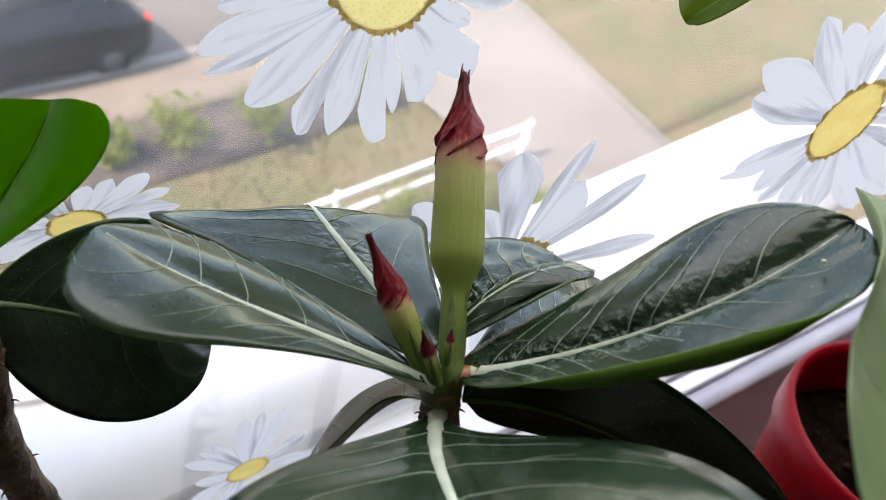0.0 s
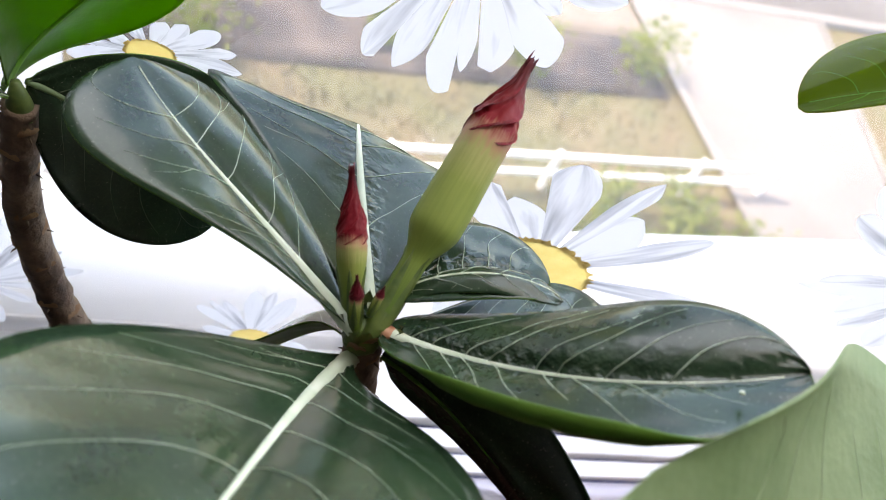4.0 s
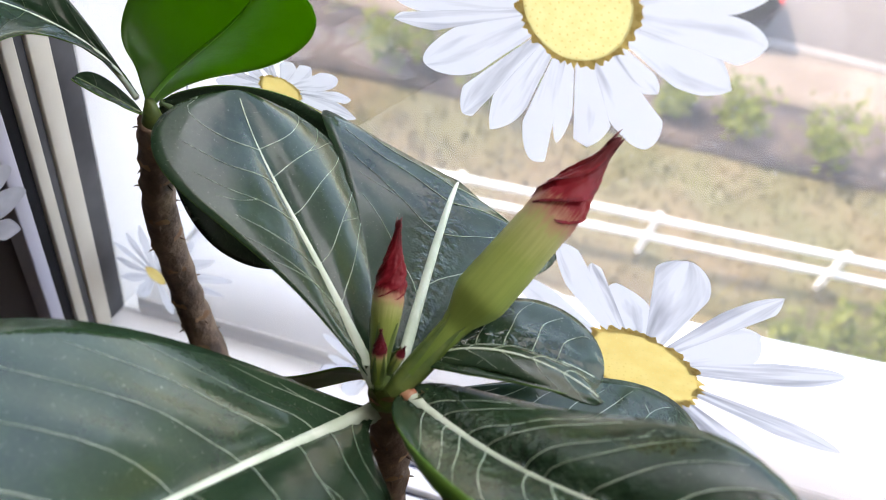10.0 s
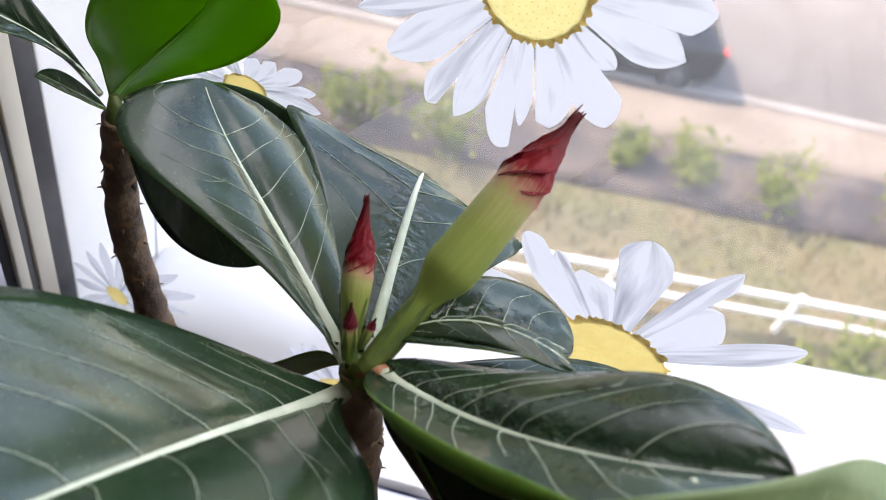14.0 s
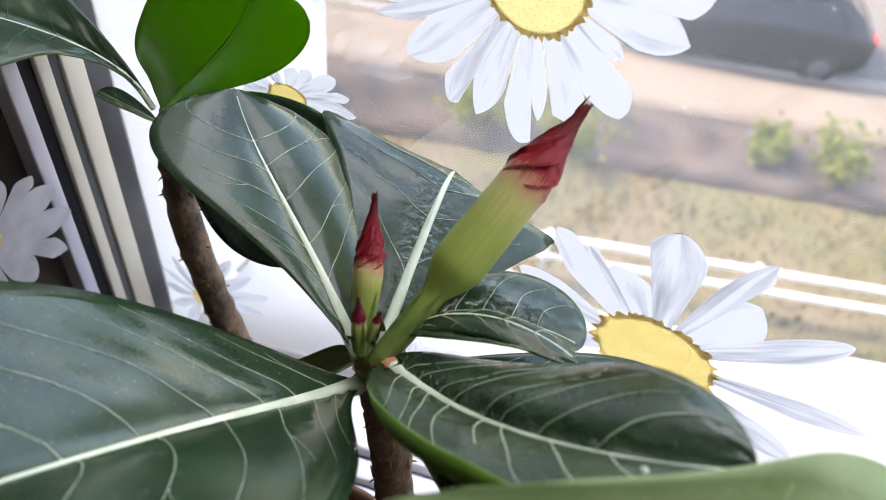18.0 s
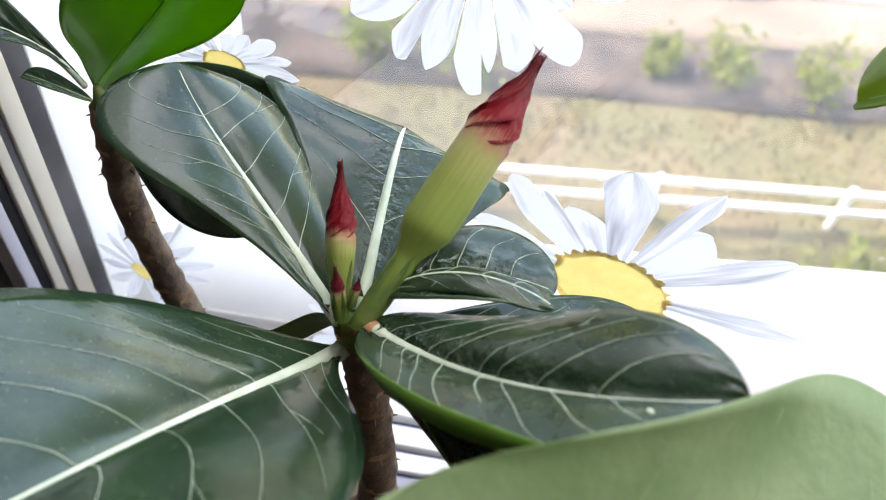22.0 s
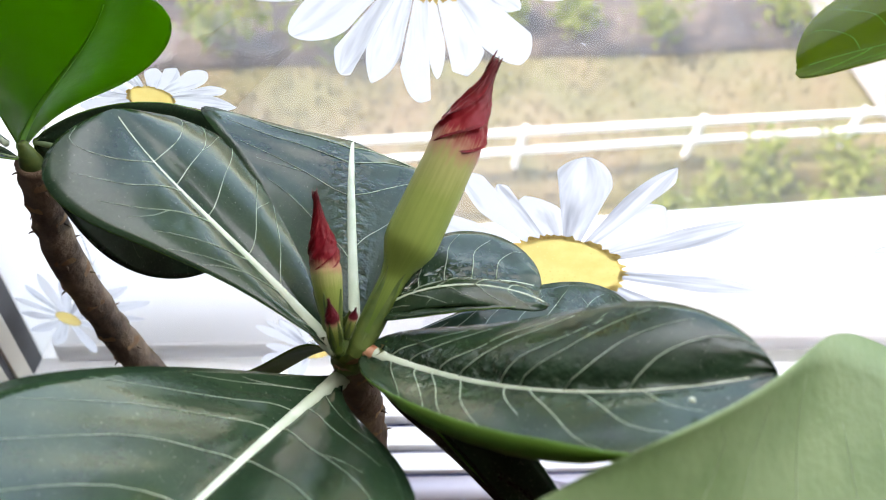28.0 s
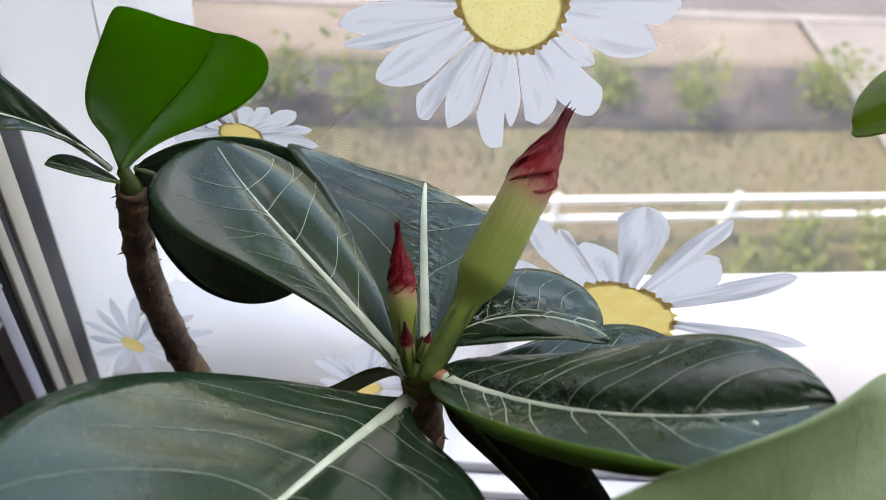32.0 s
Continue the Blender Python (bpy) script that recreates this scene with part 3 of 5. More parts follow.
def leaf(parent, blade, upper=None, under=None, rib=None, vein=None, veins=9, rib_r=0.0016, vein_r=0.00016, thick=0.0005, label="", quilt=0.0008, seed=0, rib_below=False, bend=0.32, rib_base=None, pillow=0.07, taper=1.15, crinkle=0.0, sweep=1.3):
    """A leaf as one part: blade, with its midrib and side veins under it."""
    upper, under, rib, vein = upper or LEAF, under or LEAF_UNDER, rib or RIB, vein or VEIN
    rnd = random.Random(seed)
    nv = 20
    bm = bmesh.new()
    starts = [0.06 + 0.74 * (i + 0.5) / veins for i in range(veins)]

    def swell(u, v):
        """The blade swells between its side veins and sinks along them."""
        x = (u - bend * 0.55 * abs(v) ** sweep - 0.06) / 0.74 * veins
        rise = pillow * blade.half(u) * math.sin(math.pi * min(1, abs(v)) ** 0.55) * min(1, u * 6) * (1 - 0.85 * min(1, max(0, (u - 0.6) / 0.35)))
        uneven = 0.0006 * noise.noise(Vector((u * 7 + seed, v * 2.5, seed * 1.7))) * min(1, abs(v) * 3) * (1 - abs(v) ** 6)
        return rise + uneven + quilt * (0.5 - 0.5 * math.cos(2 * math.pi * x)) * min(1, abs(v) * 4) * (1 - abs(v) ** 4)

    tops = [[blade.at(u, v, swell(u, v)) for v in [(-1 + 2 * j / nv) for j in range(nv + 1)]] for u in US]
    lows = []
    for i, row in enumerate(tops):
        lows.append([])
        for j, p in enumerate(row):
            du = tops[min(i + 1, len(US) - 1)][j] - tops[max(i - 1, 0)][j]
            dv = row[min(j + 1, nv)] - row[max(j - 1, 0)]
            k = dv.cross(du)
            k = k.normalized() if k.length > 1e-12 else blade.axes(US[i])[2]
            lows[-1].append(p - k * thick * (1 if i < len(US) - 4 else 0.05))
    ga = [[bm.verts.new(p) for p in row] for row in tops]
    gb = [[bm.verts.new(p) for p in row] for row in lows]
    n, m = len(US), nv + 1
    for i in range(n - 1):
        for j in range(nv):
            bm.faces.new((ga[i][j], ga[i][j + 1], ga[i + 1][j + 1], ga[i + 1][j]))
            bm.faces.new((gb[i][j], gb[i + 1][j], gb[i + 1][j + 1], gb[i][j + 1])).material_index = 1
        rim = 1 if i < n - 5 else 0
        bm.faces.new((ga[i][0], ga[i + 1][0], gb[i + 1][0], gb[i][0])).material_index = rim
        bm.faces.new((ga[i][nv], gb[i][nv], gb[i + 1][nv], ga[i + 1][nv])).material_index = rim
    ob = part("leaf", bm, (upper, under), parent, label)
    # the blade is crinkled beside the midrib
    crumple = [crinkle * math.exp(-((-1 + 2 * j / nv) / 0.24) ** 2) * (1 - u) for u in US for j in range(nv + 1)]
    ob.data.attributes.new("crinkle", "FLOAT", "POINT").data.foreach_set("value", crumple + [0.0] * len(crumple))
    # midrib: a tapering ridge, seen on both faces
    ribs = [0.0, 0.015] + [0.03 + 0.93 * i / 24 for i in range(25)]
    bm = tube([blade.at(u, 0, (-rib_r * 0.2 * (1 - u) ** taper if not rib_below else -thick)) for u in ribs], [max(0.00022, rib_r * (1 - u) ** taper * (0.85 if u < 0.02 else 1)) for u in ribs], 8)
    rb = part("midrib", bm, rib, ob)
    if rib_base:
        bm = tube([blade.at(u, 0, -rib_r * 0.16) for u in (0.0, 0.02, 0.04, 0.06)], [rib_r * k for k in (0.95, 1.05, 1.03, 0.85)], 8)
        part("rib_foot", bm, rib_base, ob, "reddish foot of the midrib")
    for side in (-1, 1):
        for k, u0 in enumerate(starts):
            u0 = u0 + rnd.uniform(-0.02, 0.02) + (0.02 if side > 0 else 0)
            reach = rnd.uniform(0.75, 0.93) if not (blade.hook and side > 0) else 0.72
            pts, rad = [], []
            for s in range(11):
                q = s / 10
                v = side * reach * q
                u = min(0.985, u0 + bend * 0.55 * (reach * q) ** sweep + 0.10 * max(0, q - 0.6) ** 1.5 + 0.006 * math.sin(q * 9 + k * 2))
                pts.append(blade.at(u, v, swell(u, v) + (0.00008 if not rib_below else -thick)))
                rad.append(vein_r * (1 - 0.75 * q))
            bm = tube(pts, rad, 5)
            if quilt and rnd.random() < 0.3:
                # a fork towards the margin
                f0 = rnd.randint(5, 7)
                fork, fr = [], []
                for s in range(6):
                    q = f0 / 10 + (0.97 - f0 / 10) * s / 5
                    v = side * reach * q
                    u = min(0.985, u0 + bend * 0.55 * (reach * q) ** sweep + 0.10 * max(0, q - 0.6) ** 1.5 + 0.006 * math.sin(q * 9 + k * 2) - 0.085 * (s / 5) ** 1.1)
                    fork.append(blade.at(u, v, swell(u, v) + (0.00006 if not rib_below else -thick)))
                    fr.append(vein_r * 0.5 * (1 - 0.6 * s / 5))
                tube(fork, fr, 4, bm=bm)
            part("side_vein", bm, vein, ob)
    return ob
# ---------------------------------------------------------------- the window and the room round it
G = 0.194                      # inner face of the window glass
SILL_Z, HEAD_Z = 0.845, 2.25
PANE_L, PANE_R = -0.0935, 1.25  # the pane, from jamb to jamb
PANE_Z = 0.882                 # top of the bottom rail
SKEW = Matrix.Translation((0.09, 0.164, 0)) @ Matrix.Rotation(radians(12.6), 4, "Z") @ Matrix.Translation((-0.09, -0.164, 0))

floor = structure("floor", box(-2.2, 2.4, -3.6, 0.36, -0.12, 0.0), FLOOR, "brown boarded floor of the room")
ceiling = structure("ceiling", box(-2.2, 2.4, -3.6, 0.36, 2.6, 2.72), WALL, "plain pale ceiling of the room")
structure("wall_south", box(-2.2, 2.4, -3.72, -3.6, 0, 2.6), WALL, "plain pale wall behind the window seat")
structure("wall_west", box(-2.32, -2.2, -3.6, 0.36, 0, 2.6), WALL, "plain pale side wall of the room")
structure("wall_east", box(2.4, 2.52, -3.6, 0.36, 0, 2.6), WALL, "plain pale side wall of the room")
structure("wall_north_base", box(-2.2, 2.4, 0.15, 0.36, 0, SILL_Z - 0.035), WALL, "plain wall below the window sill")
structure("wall_north_left", box(-2.2, -0.62, 0.15, 0.36, SILL_Z - 0.035, 2.6), WALL, "plain wall beside the window")
structure("wall_north_right", box(1.36, 2.4, 0.15, 0.36, SILL_Z - 0.035, 2.6), WALL, "plain wall beside the window")
structure("wall_north_head", box(-0.62, 1.36, 0.15, 0.36, HEAD_Z + 0.06, 2.6), WALL, "plain wall above the window")
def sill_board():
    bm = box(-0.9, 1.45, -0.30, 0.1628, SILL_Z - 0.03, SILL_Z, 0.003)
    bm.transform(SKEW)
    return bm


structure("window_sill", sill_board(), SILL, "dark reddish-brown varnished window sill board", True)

window = thing("window_1", (0.5, G, SILL_Z), "white plastic window with daisy stickers on its glass", "window", kind="structure")
W0 = (0.5, G, SILL_Z)


def frame_part(name, x0, x1, y0, y1, z0, z1, material, bevel=0.0012, label=""):
    return part(name, box(x0, x1, y0, y1, z0, z1, bevel, W0), material, window, label)


# bottom rail: white strips and sunk grooves painted dark as shade, side by side, a little askew to the pane
for y0, y1, top, m, nm in ((0.1630, 0.1765, 0.847, SHADED_PVC, "bottom_rail"), (0.1765, 0.1785, 0.846, SHADE_STRIP, "rail_groove"), (0.1785, 0.1895, 0.851, PVC, "bottom_rail"), (0.1895, 0.1922, 0.847, SHADE_STRIP, "rail_groove"), (0.1922, 0.2040, 0.855, PVC, "bottom_rail"),
                           (0.2040, 0.2075, 0.851, SHADE_STRIP, "rail_groove"), (0.2075, 0.2450, 0.861, PVC, "bottom_rail")):
    bm = box(-0.62, 1.36, y0, y1, SILL_Z - 0.03, top, 0.0009 if m is PVC else 0.0)
    bm.transform(Matrix.Translation(-Vector(W0)) @ SKEW)
    part(nm, bm, m, window)
# edge of the casement that stands open into the room: plastic strips between dark seals, one behind the other
# the strip nearest the room is white plastic with its shade coloured in
for y0, y1, x1, m, nm in ((0.1820, 0.1940, -0.0935, GASKET, "sash_seal"), (0.1720, 0.1820, -0.0920, PVC_WARM, "sash_strip"), (0.1670, 0.1720, -0.0935, GASKET, "sash_seal"),
                          (0.1610, 0.1670, -0.0920, PVC_WARM, "sash_strip"), (0.1540, 0.1610, -0.0940, GASKET_DARK, "sash_seal"), (0.1470, 0.1540, -0.0920, SHADED_PVC, "sash_strip")):
    frame_part(nm, -0.150, x1, y0, y1, PANE_Z, HEAD_Z, m, 0.0008)
frame_part("sash_strip", -0.150, -0.092, -0.46, -0.42, PANE_Z, HEAD_Z, PVC)
frame_part("jamb", -0.62, -0.0940, 0.1945, 0.26, PANE_Z, HEAD_Z, PVC)
DARK_PANE = mat("sash_glass", (0.030, 0.023, 0.019), 0.05, (0.042, 0.033, 0.027), 8, spec=0.7)
frame_part("sash_pane", -0.130, -0.101, -0.42, 0.147, PANE_Z, HEAD_Z, DARK_PANE, 0.0, "dark glass of the open casement")
frame_part("jamb", 1.25, 1.36, 0.165, 0.26, PANE_Z, HEAD_Z, PVC)
frame_part("head_rail", -0.62, 1.36, 0.165, 0.26, HEAD_Z, HEAD_Z + 0.06, PVC)
glass = frame_part("pane", PANE_L, PANE_R, G, G + 0.004, 0.847, HEAD_Z, GLASS, 0.0, "slightly dusty clear window pane")
glass.visible_shadow = False
structure("window_reveal", box(-0.145, -0.0945, 0.262, 0.355, 0.86, HEAD_Z), LEDGE, "white outer side of the window opening")

# white metal ledge outside, below the pane
bm = bmesh.new()
lo, hi = [[bm.verts.new((x, y, z)) for x, y in ((-0.0935, 0.2030), (1.36, 0.565), (1.36, 0.786), (-0.0935, 0.272))] for z in (0.862, 0.880)]
bm.faces.new(lo[::-1])
bm.faces.new(hi)
for k in range(4):
    bm.faces.new((lo[k], lo[(k + 1) % 4], hi[(k + 1) % 4], hi[k]))
bmesh.ops.bevel(bm, geom=bm.edges[:], offset=0.0012, segments=2, affect="EDGES")
structure("window_ledge", bm, LEDGE, "white metal ledge outside the window", True)


# ---------------------------------------------------------------- daisy stickers on the glass
def petal_mesh(base, tip, width, y, blunt, keep, name="petal"):
    """A flat printed petal from base to tip: narrow foot, widest past the middle, a rounded or slightly pointed end."""
    b, t = Vector((base[0], 0, base[1])), Vector((tip[0], 0, tip[1]))
    d = t - b
    side = Vector((d.z, 0, -d.x)).normalized()
    ph = base[1] * 700 + base[0] * 300
    verts, faces, spots = [], [], []
    n, m = 26, 8
    for i in range(n + 1):
        s = 1 - (1 - i / n) ** 1.6
        w = 0.5 * width * (0.46 + 0.54 * min(1, s / 0.58) ** 0.9) * max(0.0, 1 - max(0, (s - 0.52) / 0.48) ** 2.3) ** blunt
        c = b + d * s + side * (0.05 * width * math.sin(s * 4 + ph))
        for k in range(m + 1):
            q = -1 + 2 * k / m
            nick = 0.02 * width * math.sin(q * 5 + ph) * max(0, s - 0.8) * 5 * (i < n)
            p = keep(c + side * (w * q * (1 + 0.04 * math.sin(s * 9 + ph + q))) + d.normalized() * nick)
            verts.append((p.x, y, p.z))
            spots.append((s, q))
    for i in range(n):
        for k in range(m):
            a = i * (m + 1) + k
            faces.append((a, a + 1, a + m + 2, a + m + 1))
    me = bpy.data.meshes.new(name)
    me.from_pydata(verts, [], faces)
    for nm, c in (("along", 0), ("across", 1)):
        me.attributes.new(nm, "FLOAT", "POINT").data.foreach_set("value", [p[c] for p in spots])
    return me


def daisy(centre, axis, half, petals, label, plane=None, dim=False):
    """A sticker: centre (x, z), the disc's long half axis as (dx, dz), its short half, and petals of (tip x, tip z, width, shaded)."""
    y0 = (plane or G) - 0.0003
    ob = thing("daisy_sticker", (centre[0], y0, centre[1]), label, "sticker", "daisy stickers on the window glass")
    ax = Vector((axis[0], axis[1]))
    ln = ax.length
    ax.normalize()
    ay = Vector((-ax.y, ax.x))
    # each petal keeps to its own sector; white ones lie over the shaded ones beside them
    turns = []
    for tx, tz, w, shaded in petals:
        rel = Vector((tx - centre[0], tz - centre[1]))
        turns.append(math.atan2(rel.dot(ay) / half, rel.dot(ax) / ln))
    for k, (tx, tz, w, shaded) in enumerate(petals):
        th = turns[k]
        near = sorted(((u - th) % (2 * math.pi), petals[i][3]) for i, u in enumerate(turns) if i != k)
        share = [0.5 + 0.16 * (g - shaded) for g in (near[0][1], near[-1][1])]
        high, low = min(1.2, near[0][0] * share[0]), -min(1.2, (2 * math.pi - near[-1][0]) * share[1])

        def keep(p):
            x, z = (p.x * ax.x + p.z * ax.y) / ln, (p.x * ay.x + p.z * ay.y) / half
            r = math.hypot(x, z)
            t = (math.atan2(z, x) - th + math.pi) % (2 * math.pi) - math.pi
            t = th + min(high, max(low, t))
            q = ax * (math.cos(t) * r * ln) + ay * (math.sin(t) * r * half)
            return Vector((q.x, 0, q.y))

        foot = (ax * (math.cos(th) * ln) + ay * (math.sin(th) * half)) * 0.86
        me = petal_mesh((foot.x, foot.y), (tx - centre[0], tz - centre[1]), w * 1.2, -0.00002 * (k % 3), 0.56 + 0.14 * (k % 3), keep)
        me.materials.append(PETAL_PAINTED_SHADE if dim else PETAL_GREY if shaded else PETAL)
        petal = new("petal", me)
        petal.parent = ob
        tagged(petal, "grey shaded petal" if shaded else "")
    rnd = random.Random(int(centre[0] * 1e4) & 0xFFFF)
    rim = [1 + rnd.uniform(-0.07, 0.07) for i in range(112)]
    for lo, hi, m, y, nm in ((0.90, 1.0, DISC_RIM, -0.0002, "disc_rim"), (0.0, 0.90, DISC if half > 0.017 and ln < 0.02 else DISC_AMBER, -0.0002, "disc")):
        bm = bmesh.new()
        edge, inner = [], []
        for i in range(112):
            a = 2 * math.pi * i / 112
            for r, to in ((hi * (rim[i] if hi == 1.0 else 1), edge), (lo, inner)):
                p = ax * (math.cos(a) * ln * r) + ay * (math.sin(a) * half * r)
                if r:
                    to.append(bm.verts.new((p.x, y, p.y)))
        if inner:
            for i in range(112):
                bm.faces.new((edge[i], edge[(i + 1) % 112], inner[(i + 1) % 112], inner[i]))
        else:
            bm.faces.new(edge)
        part(nm, bm, m, ob, smooth=False)
    # florets of the disc: small printed dots
    bm = bmesh.new()
    for i in range(150):
        r, a = math.sqrt((i + 0.5) / 150) * 0.86, i * 2.39996
        p = ax * (math.cos(a) * ln * r) + ay * (math.sin(a) * half * r)
        s = ln * 0.018
        bm.faces.new([bm.verts.new((p.x + s * math.cos(q * 1.2566), -0.0004, p.y + s * math.sin(q * 1.2566))) for q in range(5)])
    tagged(part("floret_print", bm, FLORET, ob, smooth=False), kind="stuff")
    return ob


daisy((0.0835, 1.182), (0.016, 0.004), 0.0178,
      [(0.038, 1.174, 0.0098, 1), (0.033, 1.159, 0.0104, 0), (0.035, 1.152, 0.0080, 1), (0.047, 1.142, 0.0122, 0), (0.062, 1.131, 0.0128, 1), (0.072, 1.130, 0.0088, 0), (0.089, 1.126, 0.0132, 0), (0.093, 1.137, 0.0046, 0),
       (0.102, 1.141, 0.0154, 0), (0.117, 1.150, 0.0130, 0), (0.112, 1.168, 0.0075, 1), (0.128, 1.180, 0.0140, 0), (0.130, 1.193, 0.0130, 0), (0.124, 1.210, 0.014, 0),
       (0.110, 1.226, 0.014, 1), (0.092, 1.236, 0.014, 0), (0.070, 1.234, 0.014, 0), (0.050, 1.222, 0.014, 0), (0.036, 1.204, 0.013, 1), (0.030, 1.188, 0.013, 0)],
      "large white daisy with a yellow disc printed on clear film")
daisy((0.154, 1.057), (0.0235, -0.002), 0.0185,
      [(0.107, 1.097, 0.0125, 0), (0.120, 1.096, 0.0100, 1), (0.131, 1.093, 0.0150, 0), (0.144, 1.117, 0.0200, 1), (0.178, 1.101, 0.0175, 0), (0.175, 1.121, 0.0105, 1), (0.206, 1.102, 0.0100, 1),
       (0.226, 1.066, 0.0088, 1), (0.213, 1.034, 0.0118, 1), (0.190, 1.008, 0.012, 0), (0.155, 1.002, 0.012, 1), (0.125, 1.012, 0.012, 0), (0.103, 1.040, 0.012, 0), (0.098, 1.070, 0.012, 0)],
      "white daisy with a wide yellow disc printed on clear film")
daisy((-0.0015, 1.1025), (0.0085, 0.002), 0.0055,
      [(-0.028, 1.091, 0.0056, 0), (-0.024, 1.099, 0.0050, 1), (-0.016, 1.105, 0.0054, 0), (-0.008, 1.112, 0.0050, 1), (0.002, 1.117, 0.0054, 0), (0.009, 1.119, 0.0056, 0), (0.019, 1.120, 0.0060, 0), (0.025, 1.114, 0.0050, 1), (0.028, 1.107, 0.0060, 0)],
      "small white daisy seen from its side printed on clear film")
daisy((-0.0675, 0.9340), (0.0050, 0.0035), 0.0065,
      [(-0.092, 0.944, 0.0056, 0), (-0.0925, 0.929, 0.0060, 1), (-0.092, 0.912, 0.0058, 0), (-0.082, 0.902, 0.0062, 0), (-0.083, 0.959, 0.0052, 1), (-0.074, 0.972, 0.0056, 0), (-0.060, 0.979, 0.0056, 0),
       (-0.043, 0.982, 0.0060, 1), (-0.031, 0.977, 0.0060, 0), (-0.022, 0.967, 0.0060, 0), (-0.026, 0.950, 0.0062, 1), (-0.044, 0.928, 0.0066, 0), (-0.060, 0.902, 0.0062, 0)],
      "faint small white daisy printed low on the clear film")
daisy((0.0555, 0.9510), (0.0085, 0.0060), 0.0062,
      [(0.029, 0.965, 0.0066, 0), (0.034, 0.972, 0.0050, 1), (0.040, 0.975, 0.0064, 1), (0.052, 0.989, 0.0072, 0), (0.060, 0.992, 0.0060, 1), (0.069, 0.992, 0.0078, 0), (0.080, 0.970, 0.0080, 1), (0.033, 0.947, 0.0066, 0), (0.030, 0.930, 0.0080, 0), (0.045, 0.920, 0.0080, 0), (0.084, 0.952, 0.0080, 0)],
      "small white daisy with an orange disc printed on clear film")
daisy((0.3007, 1.1219), (0.0085, 0.0195), 0.0160,
      [(0.241, 1.135, 0.0135, 1), (0.239, 1.152, 0.0158, 0), (0.256, 1.170, 0.0140, 0), (0.273, 1.168, 0.0128, 0), (0.287, 1.176, 0.0138, 0), (0.244, 1.096, 0.0130, 0), (0.252, 1.100, 0.0100, 1), (0.268, 1.088, 0.0120, 0), (0.276, 1.080, 0.0138, 1), (0.294, 1.074, 0.0140, 0),
       (0.313, 1.070, 0.0159, 0), (0.342, 1.068, 0.0154, 0), (0.364, 1.078, 0.0167, 0), (0.368, 1.100, 0.0160, 1), (0.362, 1.130, 0.0155, 0), (0.345, 1.156, 0.0150, 0), (0.316, 1.175, 0.0145, 0)],
      "large white daisy turned aside printed on clear film")

# one more sticker on the glass of the open casement, seen aslant, its shade put into grey petals
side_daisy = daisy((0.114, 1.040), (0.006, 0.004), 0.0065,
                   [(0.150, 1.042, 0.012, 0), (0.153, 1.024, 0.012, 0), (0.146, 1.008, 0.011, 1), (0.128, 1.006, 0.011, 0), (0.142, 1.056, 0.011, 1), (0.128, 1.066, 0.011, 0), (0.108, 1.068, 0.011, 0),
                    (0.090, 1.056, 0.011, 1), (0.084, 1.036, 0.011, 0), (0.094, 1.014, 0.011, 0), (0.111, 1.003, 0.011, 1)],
                   "white daisy sticker on the open casement, coloured grey for shade", dim=True)
side_daisy.location = (-0.0908, 0.114, 1.040)
side_daisy.rotation_euler = (0, 0, radians(90))

# ---------------------------------------------------------------- the desert rose
plant = thing("desert_rose", (0.09, 0.11, 0.93), "potted desert rose with dark glossy leaves and two red-tipped buds", "plant")
plant.location = (0, 0, 0)


def stem(points, radii, name, sides=18, scars=30, seed=1):
    pts = [Vector(p) for p in points]
    path, rad = [], []
    n = 36
    for i in range(n + 1):
        x = i / n * (len(pts) - 1)
        k = min(int(x), len(pts) - 2)
        f = x - k
        p0, p1, p2, p3 = pts[max(0, k - 1)], pts[k], pts[k + 1], pts[min(len(pts) - 1, k + 2)]
        q = 0.5 * ((2 * p1) + (p2 - p0) * f + (2 * p0 - 5 * p1 + 4 * p2 - p3) * f * f + (3 * p1 - p0 - 3 * p2 + p3) * f**3)
        path.append(q)
        rad.append((radii[k] * (1 - f) + radii[k + 1] * f) * (1 + 0.05 * math.sin(i * 2.1 + seed)))
    ob = part(name, tube(path, rad, sides, rough=0.18), BARK, plant, "knobbly brown stem with old leaf scars")
    rnd = random.Random(seed)
    fr = frames_along(path)
    for s in range(scars):
        i = 1 + int((n - 3) * (s + rnd.random() * 0.6) / scars)
        t, sd, up = fr[i]
        a = s * 2.4 + rnd.uniform(-0.3, 0.3)
        out = sd * math.cos(a) + up * math.sin(a)
        side = t.cross(out)
        c = path[i] + out * (rad[i] * 0.99)
        bm = bmesh.new()
        ring = [bm.verts.new(c + side * (rad[i] * 0.62 * math.cos(q)) + t * (rad[i] * 0.34 * math.sin(q)) - out * 0.0006) for q in [2 * math.pi * k / 12 for k in range(12)]]
        mid = bm.verts.new(c + out * 0.0006)
        for k in range(12):
            bm.faces.new((ring[k], ring[(k + 1) % 12], mid))
        part("leaf_scar", bm, BARK_SCAR, ob, "pale worn leaf scar" if s == 0 else "")
        # a dry stipule beside the scar
        b = c + t * (rad[i] * 0.32)
        part("stipule", tube([b - out * 0.0005, b + out * 0.0012 + t * 0.0003, b + out * 0.0021 + t * 0.001], [0.0005, 0.0003, 0.00008], 5), BARK, ob)
    return ob


